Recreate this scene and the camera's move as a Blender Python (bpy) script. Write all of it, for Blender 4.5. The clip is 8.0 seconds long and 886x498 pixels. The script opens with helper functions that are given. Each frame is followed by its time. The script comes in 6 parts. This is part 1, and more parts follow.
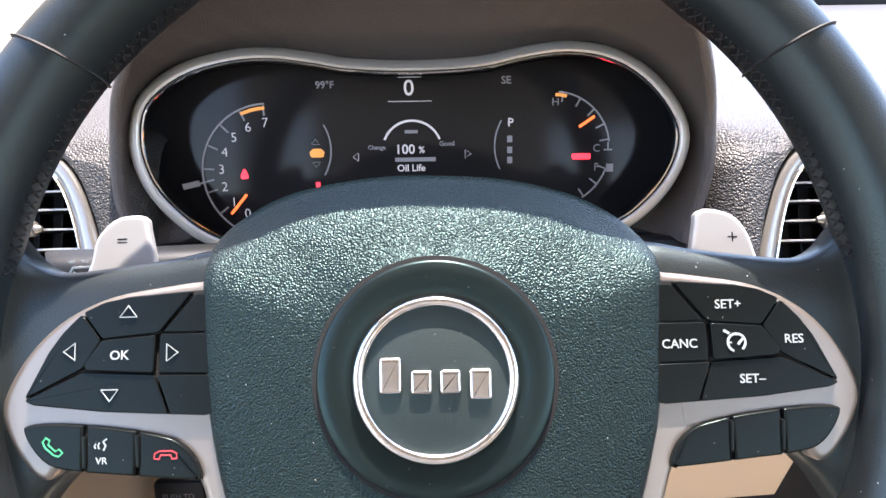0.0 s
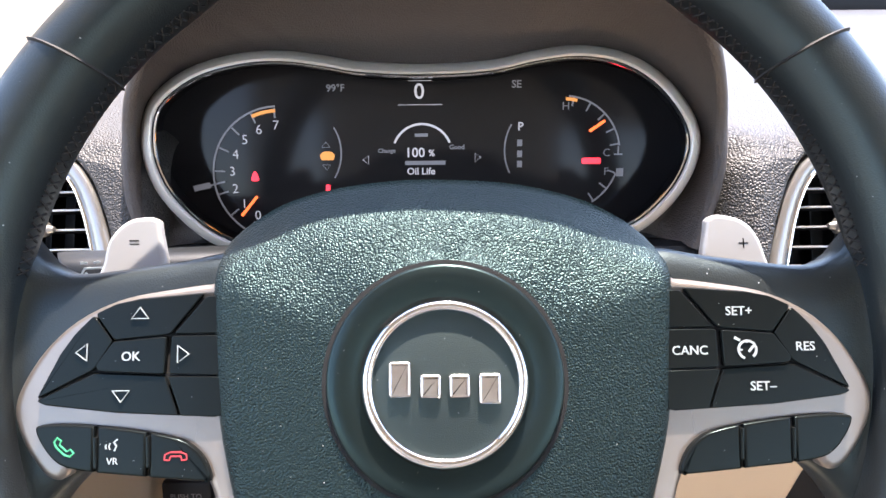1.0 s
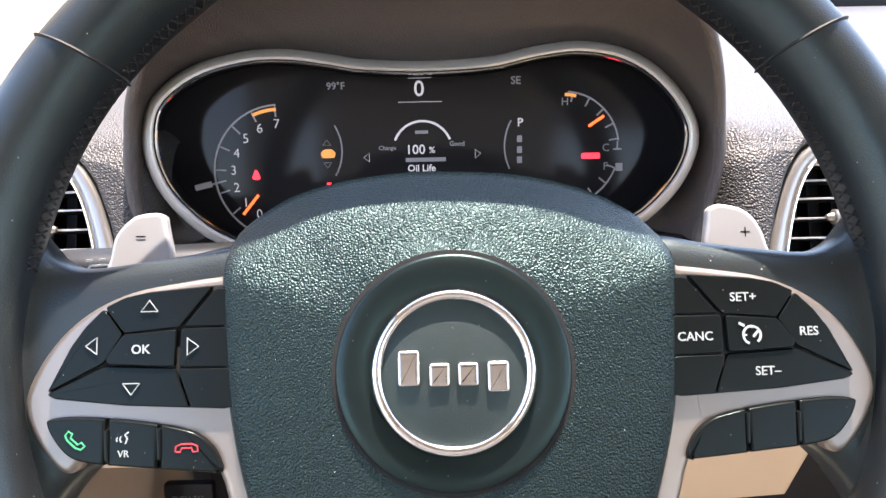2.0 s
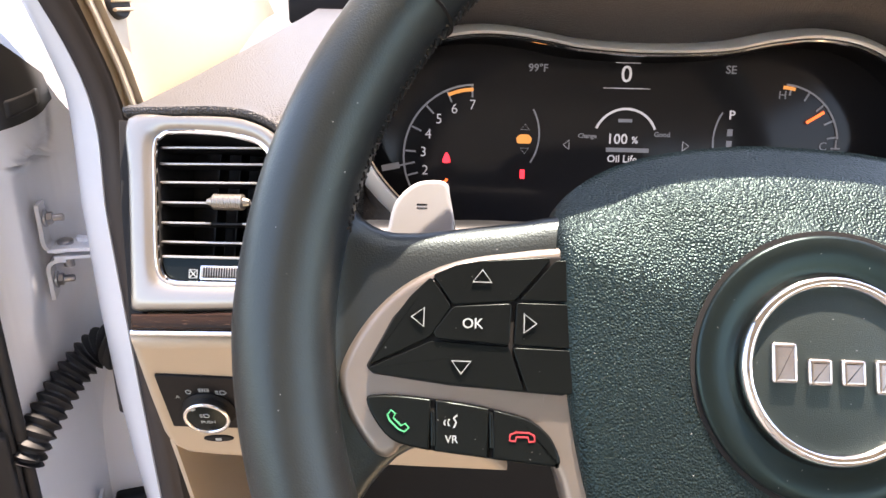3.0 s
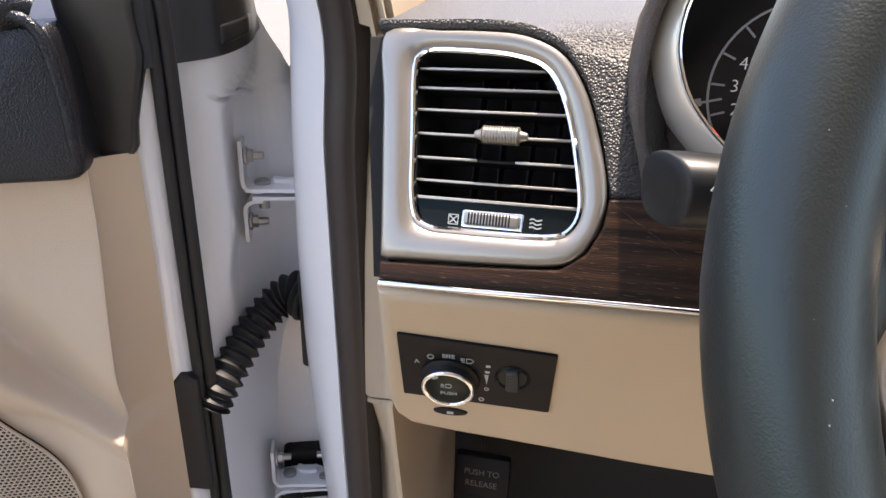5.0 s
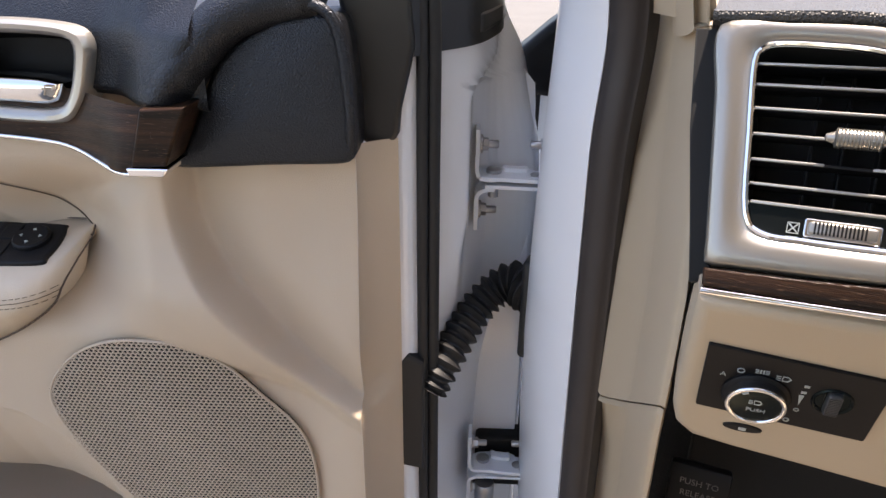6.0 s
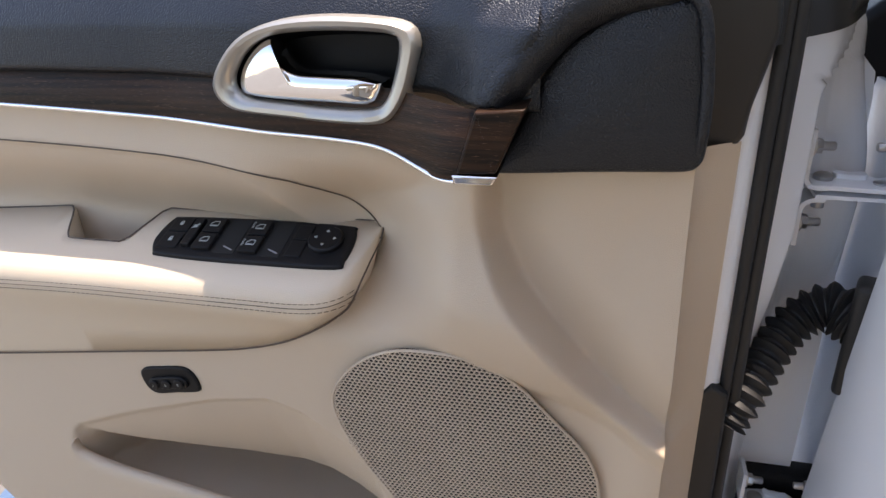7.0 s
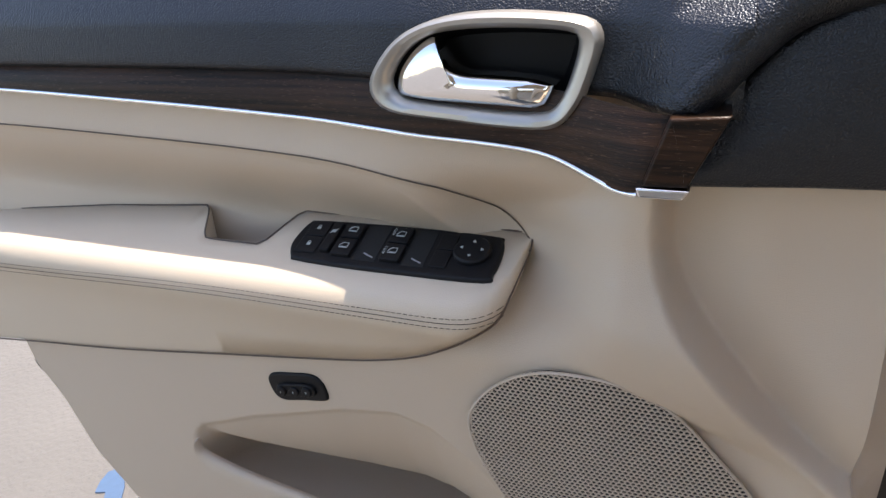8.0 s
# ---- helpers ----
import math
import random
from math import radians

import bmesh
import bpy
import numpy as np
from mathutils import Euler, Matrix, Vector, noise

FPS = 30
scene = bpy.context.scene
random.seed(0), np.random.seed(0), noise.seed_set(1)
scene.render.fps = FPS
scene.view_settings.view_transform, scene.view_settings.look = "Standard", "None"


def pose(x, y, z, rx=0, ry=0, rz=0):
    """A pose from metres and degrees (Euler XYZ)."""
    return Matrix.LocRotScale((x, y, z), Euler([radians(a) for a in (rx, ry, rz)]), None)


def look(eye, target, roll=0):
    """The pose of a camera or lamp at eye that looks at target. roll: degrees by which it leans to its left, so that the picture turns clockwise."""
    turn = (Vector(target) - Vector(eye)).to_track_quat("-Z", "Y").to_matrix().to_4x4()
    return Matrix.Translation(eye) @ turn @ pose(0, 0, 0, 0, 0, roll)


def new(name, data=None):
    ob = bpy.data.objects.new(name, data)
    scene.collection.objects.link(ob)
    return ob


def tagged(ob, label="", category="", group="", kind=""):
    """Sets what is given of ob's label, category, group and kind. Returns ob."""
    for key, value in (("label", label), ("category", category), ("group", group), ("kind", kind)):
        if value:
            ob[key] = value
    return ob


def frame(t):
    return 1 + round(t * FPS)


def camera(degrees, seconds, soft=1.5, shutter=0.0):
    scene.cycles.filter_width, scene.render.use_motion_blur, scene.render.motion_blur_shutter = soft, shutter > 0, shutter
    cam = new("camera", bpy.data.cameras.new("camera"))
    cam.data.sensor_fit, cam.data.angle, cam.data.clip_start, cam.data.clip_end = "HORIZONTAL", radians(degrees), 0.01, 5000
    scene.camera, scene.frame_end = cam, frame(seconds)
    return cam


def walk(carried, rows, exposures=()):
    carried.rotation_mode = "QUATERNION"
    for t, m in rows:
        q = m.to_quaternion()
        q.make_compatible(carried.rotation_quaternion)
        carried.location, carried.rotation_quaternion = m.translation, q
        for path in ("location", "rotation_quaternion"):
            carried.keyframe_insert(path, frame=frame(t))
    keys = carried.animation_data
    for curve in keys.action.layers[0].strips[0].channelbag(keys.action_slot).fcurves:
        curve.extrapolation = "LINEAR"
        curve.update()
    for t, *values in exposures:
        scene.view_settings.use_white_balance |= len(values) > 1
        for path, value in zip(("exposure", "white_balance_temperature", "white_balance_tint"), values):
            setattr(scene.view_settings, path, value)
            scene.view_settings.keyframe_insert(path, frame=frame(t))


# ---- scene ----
# Camera: a hand-held way from the steering wheel to the open driver's door
cam = camera(66.4, 8.0)
PATH = [
    (0, (-0.0098, 0.0071, 1.2014), (0.0249, 1.6599, 0.5401), -0.7),
    (0.5, (-0.0098, 0.0062, 1.2022), (0.0231, 1.6607, 0.5445), -0.9),
    (0.8, (-0.0090, 0.0083, 1.2003), (0.0048, 1.6655, 0.5507), -0.5),
    (1, (-0.0107, 0.0071, 1.2022), (0.0036, 1.6616, 0.5472), -0.5),
    (1.2, (-0.0098, 0.0069, 1.2014), (0.0068, 1.6607, 0.5433), -0.5),
    (2.3, (-0.0231, 0.0027, 1.1951), (0.0027, 1.6661, 0.5632), -1.2),
    (2.5, (-0.0463, 0.0053, 1.1889), (-0.0356, 1.675, 0.573), -0.8),
    (2.7, (-0.0765, 0.0107, 1.1824), (-0.0904, 1.6803, 0.5653), -0.0),
    (3, (-0.1255, 0.0231, 1.1764), (-0.1727, 1.691, 0.557), 1.2),
    (3.3, (-0.1554, 0.0317, 1.1705), (-0.2687, 1.6917, 0.5382), 2.0),
    (3.5, (-0.1727, 0.0374, 1.1666), (-0.332, 1.6874, 0.5187), 2.4),
    (3.8, (-0.1916, 0.0469, 1.1587), (-0.4118, 1.6814, 0.4893), 2.0),
    (4, (-0.2011, 0.0525, 1.1542), (-0.4557, 1.6794, 0.4778), 2.0),
    (4.2, (-0.2092, 0.0605, 1.148), (-0.5028, 1.6785, 0.4671), 1.7),
    (5.3, (-0.2432, 0.0800, 1.1364), (-0.5998, 1.6721, 0.4247), 1.5),
    (5.5, (-0.2599, 0.0748, 1.1382), (-0.6915, 1.6394, 0.4066), 0.7),
    (5.8, (-0.2982, 0.0659, 1.1383), (-0.8374, 1.5940, 0.4016), 0.8),
    (6, (-0.3302, 0.0596, 1.1382), (-0.9434, 1.5593, 0.4003), 0.7),
    (6.2, (-0.3606, 0.0540, 1.1394), (-1.0723, 1.5130, 0.4092), -0.3),
    (6.5, (-0.4067, 0.0525, 1.1435), (-1.2131, 1.4587, 0.4084), -1.7),
    (6.8, (-0.4482, 0.0529, 1.1428), (-1.3403, 1.3899, 0.3779), -2.9),
    (7, (-0.4726, 0.0534, 1.1382), (-1.4044, 1.3581, 0.3648), -2.8),
    (7.2, (-0.4965, 0.0526, 1.1321), (-1.4486, 1.3425, 0.3588), -2.9),
    (7.5, (-0.5278, 0.0498, 1.1328), (-1.5513, 1.2869, 0.3648), -3.3),
    (7.8, (-0.5413, 0.0458, 1.1357), (-1.6064, 1.2491, 0.3702), -3.3),
    (8, (-0.5438, 0.0445, 1.1337), (-1.6234, 1.238, 0.3736), -3.6),
]
walk(cam, [(t, look(eye, target, roll)) for t, eye, target, roll in PATH],
     [(0.0, 2.80, 6850, 18), (2.5, 2.72, 7400, 20), (3.2, 2.62, 8000, 22), (4.2, 2.33, 8000, 20), (5.5, 2.0, 7550, 18), (6.5, 1.87, 7650, 18), (7.5, 1.72, 7500, 16), (8.0, 1.64, 7200, 15)])

# Light: high sun through the windscreen and the open door, clear sky
SUN = Vector((0.09, 0.222, 0.970)).normalized()
world = bpy.data.worlds.new("sky")
scene.world = world
world.use_nodes = True
sky = world.node_tree.nodes.new("ShaderNodeTexSky")
sky.sky_type, sky.sun_disc = "NISHITA", False
sky.sun_elevation, sky.sun_rotation = math.asin(SUN.z), math.atan2(SUN.x, SUN.y)
back = world.node_tree.nodes["Background"]
back.inputs["Strength"].default_value = 0.15
world.node_tree.links.new(sky.outputs["Color"], back.inputs["Color"])
sun_data = bpy.data.lights.new("sun", "SUN")
sun_data.energy, sun_data.angle, sun_data.color = 3.2, radians(0.6), (1.0, 0.95, 0.88)
sun = new("sun", sun_data)
sun.matrix_world = look(SUN * 10, (0, 0, 0))


# Materials
def mat(name, color, rough=0.5, metal=0.0, grain=0.0, cell=600.0, kind="noise", vary=0.12, patch=9.0,
        tint=None, coat=0.0, spec=0.5, stretch=(1, 1, 1), emit=0.0, vary_rough=0.12, dust=0.0):
    m = bpy.data.materials.new(name)
    m.use_nodes = True
    nt = m.node_tree
    b = nt.nodes["Principled BSDF"]
    tc = nt.nodes.new("ShaderNodeTexCoord")
    mp = nt.nodes.new("ShaderNodeMapping")
    mp.inputs["Scale"].default_value = stretch
    nt.links.new(tc.outputs["Object"], mp.inputs["Vector"])
    big = nt.nodes.new("ShaderNodeTexNoise")
    big.inputs["Scale"].default_value, big.inputs["Detail"].default_value = patch, 6.0
    nt.links.new(mp.outputs["Vector"], big.inputs["Vector"])
    ramp = nt.nodes.new("ShaderNodeMix")
    ramp.data_type = "RGBA"
    c = Vector(color)
    ramp.inputs["A"].default_value = (*(c * (1 - vary)), 1)
    ramp.inputs["B"].default_value = (*(c * (1 + vary)), 1)
    nt.links.new(big.outputs["Fac"], ramp.inputs["Factor"])
    nt.links.new(ramp.outputs["Result"], b.inputs["Base Color"])
    if dust:
        specks = nt.nodes.new("ShaderNodeTexVoronoi")
        specks.inputs["Scale"].default_value = dust
        nt.links.new(tc.outputs["Object"], specks.inputs["Vector"])
        near = nt.nodes.new("ShaderNodeMath")
        near.operation, near.inputs[1].default_value = "LESS_THAN", 0.07
        nt.links.new(specks.outputs["Distance"], near.inputs[0])
        some = nt.nodes.new("ShaderNodeSeparateColor")
        nt.links.new(specks.outputs["Color"], some.inputs["Color"])
        rare = nt.nodes.new("ShaderNodeMath")
        rare.operation, rare.inputs[1].default_value = "GREATER_THAN", 0.68
        nt.links.new(some.outputs["Red"], rare.inputs[0])
        both = nt.nodes.new("ShaderNodeMath")
        both.operation = "MULTIPLY"
        nt.links.new(near.outputs["Value"], both.inputs[0])
        nt.links.new(rare.outputs["Value"], both.inputs[1])
        soft = nt.nodes.new("ShaderNodeMath")
        soft.operation = "MULTIPLY"
        nt.links.new(both.outputs["Value"], soft.inputs[0])
        nt.links.new(some.outputs["Green"], soft.inputs[1])
        fleck = nt.nodes.new("ShaderNodeMix")
        fleck.data_type = "RGBA"
        fleck.inputs["B"].default_value = (0.38, 0.40, 0.40, 1)
        nt.links.new(soft.outputs["Value"], fleck.inputs["Factor"])
        nt.links.new(ramp.outputs["Result"], fleck.inputs["A"])
        nt.links.new(fleck.outputs["Result"], b.inputs["Base Color"])
    rr = nt.nodes.new("ShaderNodeMapRange")
    rr.inputs["To Min"].default_value = max(0.02, rough * (1 - vary_rough))
    rr.inputs["To Max"].default_value = min(1.0, rough * (1 + vary_rough))
    nt.links.new(big.outputs["Fac"], rr.inputs["Value"])
    nt.links.new(rr.outputs["Result"], b.inputs["Roughness"])
    b.inputs["Metallic"].default_value = metal
    b.inputs["Specular IOR Level"].default_value = spec
    b.inputs["Coat Weight"].default_value = coat
    b.inputs["Coat Roughness"].default_value = 0.05
    if tint:
        b.inputs["Specular Tint"].default_value = (*tint, 1)
    if grain:
        if kind == "leather":
            fine = nt.nodes.new("ShaderNodeTexVoronoi")
            fine.feature = "SMOOTH_F1"
            fine.inputs["Smoothness"].default_value = 0.35
            out = fine.outputs["Distance"]
        else:
            fine = nt.nodes.new("ShaderNodeTexNoise")
            fine.inputs["Detail"].default_value = 3.0
            out = fine.outputs["Fac"]
        fine.inputs["Scale"].default_value = cell
        warp = nt.nodes.new("ShaderNodeTexNoise")
        warp.inputs["Scale"].default_value = cell * 0.35
        add = nt.nodes.new("ShaderNodeMixRGB")
        add.blend_type, add.inputs["Fac"].default_value = "ADD", 0.6 / cell
        nt.links.new(mp.outputs["Vector"], warp.inputs["Vector"])
        nt.links.new(mp.outputs["Vector"], add.inputs["Color1"])
        nt.links.new(warp.outputs["Color"], add.inputs["Color2"])
        nt.links.new(add.outputs["Color"], fine.inputs["Vector"])
        bump = nt.nodes.new("ShaderNodeBump")
        bump.inputs["Strength"].default_value = 1.0
        bump.inputs["Distance"].default_value = grain
        if kind == "leather":
            bump.invert = True
        nt.links.new(out, bump.inputs["Height"])
        nt.links.new(bump.outputs["Normal"], b.inputs["Normal"])
    if emit:
        b.inputs["Emission Color"].default_value = (*color, 1)
        b.inputs["Emission Strength"].default_value = emit
    return m


def wood_mat():
    m = bpy.data.materials.new("dark open-pore wood")
    m.use_nodes = True
    nt = m.node_tree
    b = nt.nodes["Principled BSDF"]
    tc = nt.nodes.new("ShaderNodeTexCoord")
    cols = []
    for scale, stretch, detail in ((9.0, (0.7, 26, 1.5), 8), (150.0, (1, 11, 1.2), 4)):
        mp = nt.nodes.new("ShaderNodeMapping")
        mp.inputs["Scale"].default_value = stretch
        n = nt.nodes.new("ShaderNodeTexNoise")
        n.inputs["Scale"].default_value, n.inputs["Detail"].default_value = scale, detail
        nt.links.new(tc.outputs["Object"], mp.inputs["Vector"])
        nt.links.new(mp.outputs["Vector"], n.inputs["Vector"])
        cols.append(n)
    ramp = nt.nodes.new("ShaderNodeValToRGB")
    ramp.color_ramp.elements[0].position, ramp.color_ramp.elements[0].color = 0.36, (0.0100, 0.0064, 0.0046, 1)
    ramp.color_ramp.elements[1].position, ramp.color_ramp.elements[1].color = 0.66, (0.046, 0.0220, 0.0120, 1)
    nt.links.new(cols[0].outputs["Fac"], ramp.inputs["Fac"])
    pores = nt.nodes.new("ShaderNodeValToRGB")
    pores.color_ramp.elements[0].position, pores.color_ramp.elements[0].color = 0.63, (0, 0, 0, 1)
    pores.color_ramp.elements[1].position, pores.color_ramp.elements[1].color = 0.71, (1, 1, 1, 1)
    nt.links.new(cols[1].outputs["Fac"], pores.inputs["Fac"])
    mix = nt.nodes.new("ShaderNodeMix")
    mix.data_type = "RGBA"
    mix.inputs["B"].default_value = (0.17, 0.10, 0.062, 1)
    half = nt.nodes.new("ShaderNodeMath")
    half.operation, half.inputs[1].default_value = "MULTIPLY", 0.6
    nt.links.new(pores.outputs["Color"], half.inputs[0])
    nt.links.new(half.outputs["Value"], mix.inputs["Factor"])
    nt.links.new(ramp.outputs["Color"], mix.inputs["A"])
    nt.links.new(mix.outputs["Result"], b.inputs["Base Color"])
    bump = nt.nodes.new("ShaderNodeBump")
    bump.inputs["Distance"].default_value = 0.0003
    nt.links.new(cols[1].outputs["Fac"], bump.inputs["Height"])
    nt.links.new(bump.outputs["Normal"], b.inputs["Normal"])
    b.inputs["Roughness"].default_value = 0.30
    b.inputs["Specular IOR Level"].default_value = 0.16
    return m


TEAL = (0.60, 1.0, 0.97)
M_BAG = mat("grained black airbag vinyl", (0.0058, 0.0080, 0.0086), 0.38, grain=0.00042, cell=1300, kind="leather", tint=(0.58, 1.0, 0.98), vary=0.2, spec=0.50, dust=330)
M_LEATHER = mat("smooth black wheel leather", (0.0110, 0.0118, 0.0125), 0.38, grain=0.00006, cell=1500, kind="leather", tint=(0.74, 0.98, 1.0), vary=0.3, patch=14, spec=0.66, dust=260)
M_PAD = mat("grained black dash vinyl", (0.028, 0.0268, 0.0255), 0.50, grain=0.0009, cell=760, kind="leather", vary=0.2, spec=0.6)
M_HOOD = mat("grained brown-black hood vinyl", (0.075, 0.062, 0.056), 0.5, grain=0.0004, cell=1000, kind="leather", vary=0.2, spec=0.5)
M_DOORPAD = mat("grained black door vinyl", (0.0066, 0.0062, 0.0074), 0.37, grain=0.00050, cell=800, kind="leather", vary=0.2, spec=0.56, tint=(0.76, 0.86, 1.0))
M_BLACK = mat("matt black plastic", (0.007, 0.007, 0.008), 0.5, grain=0.00006, cell=2200, vary=0.25, spec=0.22)
M_COVER = mat("satin black cover plastic", (0.012, 0.0115, 0.012), 0.30, grain=0.00005, cell=1800, vary=0.25, spec=0.6)
# Near-black for gaps and openings; their shade is put into the colour.
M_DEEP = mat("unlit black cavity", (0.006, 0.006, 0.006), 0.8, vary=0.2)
M_GLOSS = mat("gloss black button plastic", (0.0062, 0.0070, 0.0070), 0.25, tint=(0.7, 1, 0.97), vary=0.2, vary_rough=0.3, spec=0.17, dust=400)
M_RING = mat("satin black hub ring", (0.006, 0.0085, 0.009), 0.32, tint=TEAL, vary=0.3, patch=40, spec=0.45, dust=400)
M_DISC = mat("fine grey emblem disc", (0.026, 0.031, 0.031), 0.45, grain=0.00012, cell=2600, tint=TEAL, dust=420)
M_SILVER = mat("satin silver paint", (0.44, 0.42, 0.385), 0.34, metal=0.70, grain=0.00003, cell=3000, vary=0.05)
M_SATIN = mat("satin chrome paint", (0.80, 0.765, 0.70), 0.30, metal=0.45, grain=0.00003, cell=3000, vary=0.05)
M_FRAME = mat("warm satin vent silver", (0.340, 0.320, 0.288), 0.30, metal=0.72, grain=0.00003, cell=3000, vary=0.06)
M_TRIM = mat("satin warm silver paint", (0.285, 0.252, 0.222), 0.36, metal=0.72, grain=0.00003, cell=3000, vary=0.06)
M_STALK = mat("dark grey stalk plastic", (0.0095, 0.0110, 0.0120), 0.42, spec=0.35, grain=0.00004, cell=2200, vary=0.2, dust=420)
M_WHEELGREY = mat("dark grey ribbed plastic", (0.045, 0.045, 0.045), 0.4, vary=0.2, patch=60)
M_CHROME = mat("polished chrome", (0.86, 0.86, 0.87), 0.06, metal=1.0, vary=0.03)
M_EMBLEM = mat("brushed emblem chrome", (0.62, 0.58, 0.56), 0.24, metal=1.0, vary=0.25, patch=160)
M_TAN = mat("tan grained door plastic", (0.53, 0.43, 0.325), 0.5, grain=0.0002, cell=1300, kind="leather", vary=0.05, patch=6)
M_TANHIDE = mat("cream stitched leatherette", (0.59, 0.495, 0.38), 0.45, grain=0.00014, cell=1100, kind="leather", vary=0.05, patch=5)
M_DASHTAN = mat("tan dash plastic", (0.45, 0.36, 0.255), 0.5, grain=0.00008, cell=1400, kind="leather", vary=0.06)
M_MESH = mat("taupe speaker mesh", (0.56, 0.465, 0.365), 0.45, vary=0.12, patch=45)
M_WHITE = mat("white car paint", (0.74, 0.77, 0.82), 0.3, coat=0.6, vary=0.03)
M_RUBBER = mat("black rubber", (0.013, 0.013, 0.014), 0.55, vary=0.25, patch=40)
M_SEAL = mat("brown-black seal rubber", (0.028, 0.023, 0.023), 0.5, vary=0.2, patch=30)
M_STEEL = mat("zinc bolt steel", (0.40, 0.40, 0.41), 0.3, metal=1.0, vary=0.1)
M_GREY = mat("grey paddle plastic", (0.40, 0.40, 0.40), 0.42, metal=0.25, grain=0.00003, cell=2500, vary=0.05)
M_PRINT = mat("white print", (0.40, 0.44, 0.44), 0.5, vary=0.02)
M_FAINT = mat("faint grey print", (0.12, 0.12, 0.12), 0.5, vary=0.1)
M_GREEN = mat("green print", (0.05, 0.45, 0.20), 0.5, vary=0.02)
M_RED = mat("red print", (0.50, 0.05, 0.06), 0.5, vary=0.02)
M_FACE = mat("black display face", (0.020, 0.0185, 0.0195), 0.10, vary=0.25, spec=0.20)
M_LIT = mat("lit white display mark", (0.48, 0.49, 0.54), 0.5, emit=0.12, vary=0.0)
M_DIM = mat("dim display mark", (0.20, 0.21, 0.24), 0.5, emit=0.07, vary=0.0)
M_AMBER = mat("lit amber mark", (0.55, 0.23, 0.06), 0.5, emit=0.22, vary=0.0)
M_NEEDLE = mat("lit orange needle", (0.75, 0.12, 0.03), 0.5, emit=0.45, vary=0.0)
M_TELL = mat("lit red warning", (0.80, 0.03, 0.05), 0.5, emit=0.5, vary=0.0)
M_STITCH = mat("dark thread", (0.016, 0.015, 0.014), 0.7, vary=0.1)
M_TANTHREAD = mat("brown thread", (0.10, 0.075, 0.06), 0.7, vary=0.1)
M_CONCRETE = mat("pale concrete", (0.125, 0.118, 0.108), 0.85, grain=0.006, cell=60, vary=0.28, patch=1.5)
M_BLUE = mat("blue road paint", (0.05, 0.095, 0.17), 0.7, vary=0.2, patch=20)
M_ROOF = mat("beige headliner cloth", (0.50, 0.45, 0.38), 0.9, grain=0.0004, cell=900, vary=0.05)
M_CARPET = mat("dark carpet", (0.03, 0.03, 0.03), 0.95, grain=0.002, cell=400, vary=0.3)
M_WOOD = wood_mat()


# Building blocks
def cr(pts, closed=True, k=6):
    """Smooth curve through points."""
    pts = [Vector(p) for p in pts]
    n, out = len(pts), []
    for i in range(n if closed else n - 1):
        g = (lambda j: pts[j % n]) if closed else (lambda j: pts[min(max(j, 0), n - 1)])
        p0, p1, p2, p3 = g(i - 1), g(i), g(i + 1), g(i + 2)
        for s in range(k):
            t = s / k
            out.append(0.5 * (2 * p1 + (p2 - p0) * t + (2 * p0 - 5 * p1 + 4 * p2 - p3) * t * t + (3 * p1 - p0 - 3 * p2 + p3) * t ** 3))
    if not closed:
        out.append(pts[-1])
    return out


def ccw(o):
    a = sum(o[i].x * o[(i + 1) % len(o)].y - o[(i + 1) % len(o)].x * o[i].y for i in range(len(o)))
    return o if a > 0 else o[::-1]


def inset(o, d):
    """The outline moved inwards by d."""
    n, out = len(o), []
    for i in range(n):
        a, b, c = o[i - 1], o[i], o[(i + 1) % n]
        e1, e2 = (b - a), (c - b)
        e1 = e1.normalized() if e1.length > 1e-9 else e2.normalized()
        e2 = e2.normalized() if e2.length > 1e-9 else e1
        n1, n2 = Vector((-e1.y, e1.x)), Vector((-e2.y, e2.x))
        m = n1 + n2
        m = m.normalized() if m.length > 1e-6 else n1
        out.append(b + m * d / max(0.45, m.dot(n1)))
    for turn in range(4):
        flip = [(out[(i + 1) % n] - out[i]).dot(o[(i + 1) % n] - o[i]) < -1e-12 for i in range(n)]
        if d <= 0 or not any(flip) or all(flip):
            break
        start = flip.index(False)
        i = start
        while i < start + n:
            if not flip[i % n]:
                i += 1
                continue
            j = i
            while flip[(j + 1) % n] and j < i + n:
                j += 1
            p, e, q, g = out[(i - 1) % n], out[i % n] - out[(i - 1) % n], out[(j + 1) % n], out[(j + 2) % n] - out[(j + 1) % n]
            det = e.x * g.y - e.y * g.x
            x = (out[i % n] + q) / 2
            if abs(det) > 1e-12:
                s = ((q.x - p.x) * g.y - (q.y - p.y) * g.x) / det
                if -0.5 < s < 1.5:
                    x = p + e * s
            for k in range(i, j + 2):
                out[k % n] = x.copy()
            i = j + 1
    return out


def lathe_rings(rings, closed=True, cap_first=False, cap_last=True, loop=False):
    """A skin over rings of equally many 3D points."""
    bm = bmesh.new()
    vs = [[bm.verts.new(p) for p in r] for r in rings]
    n = len(rings[0])
    for a in range(len(rings) if loop else len(rings) - 1):
        r0, r1 = vs[a], vs[(a + 1) % len(rings)]
        for i in range(n if closed else n - 1):
            j = (i + 1) % n
            bm.faces.new((r0[i], r0[j], r1[j], r1[i]))
    if cap_first:
        bm.faces.new(vs[0][::-1])
    if cap_last:
        bm.faces.new(vs[-1])
    return bm


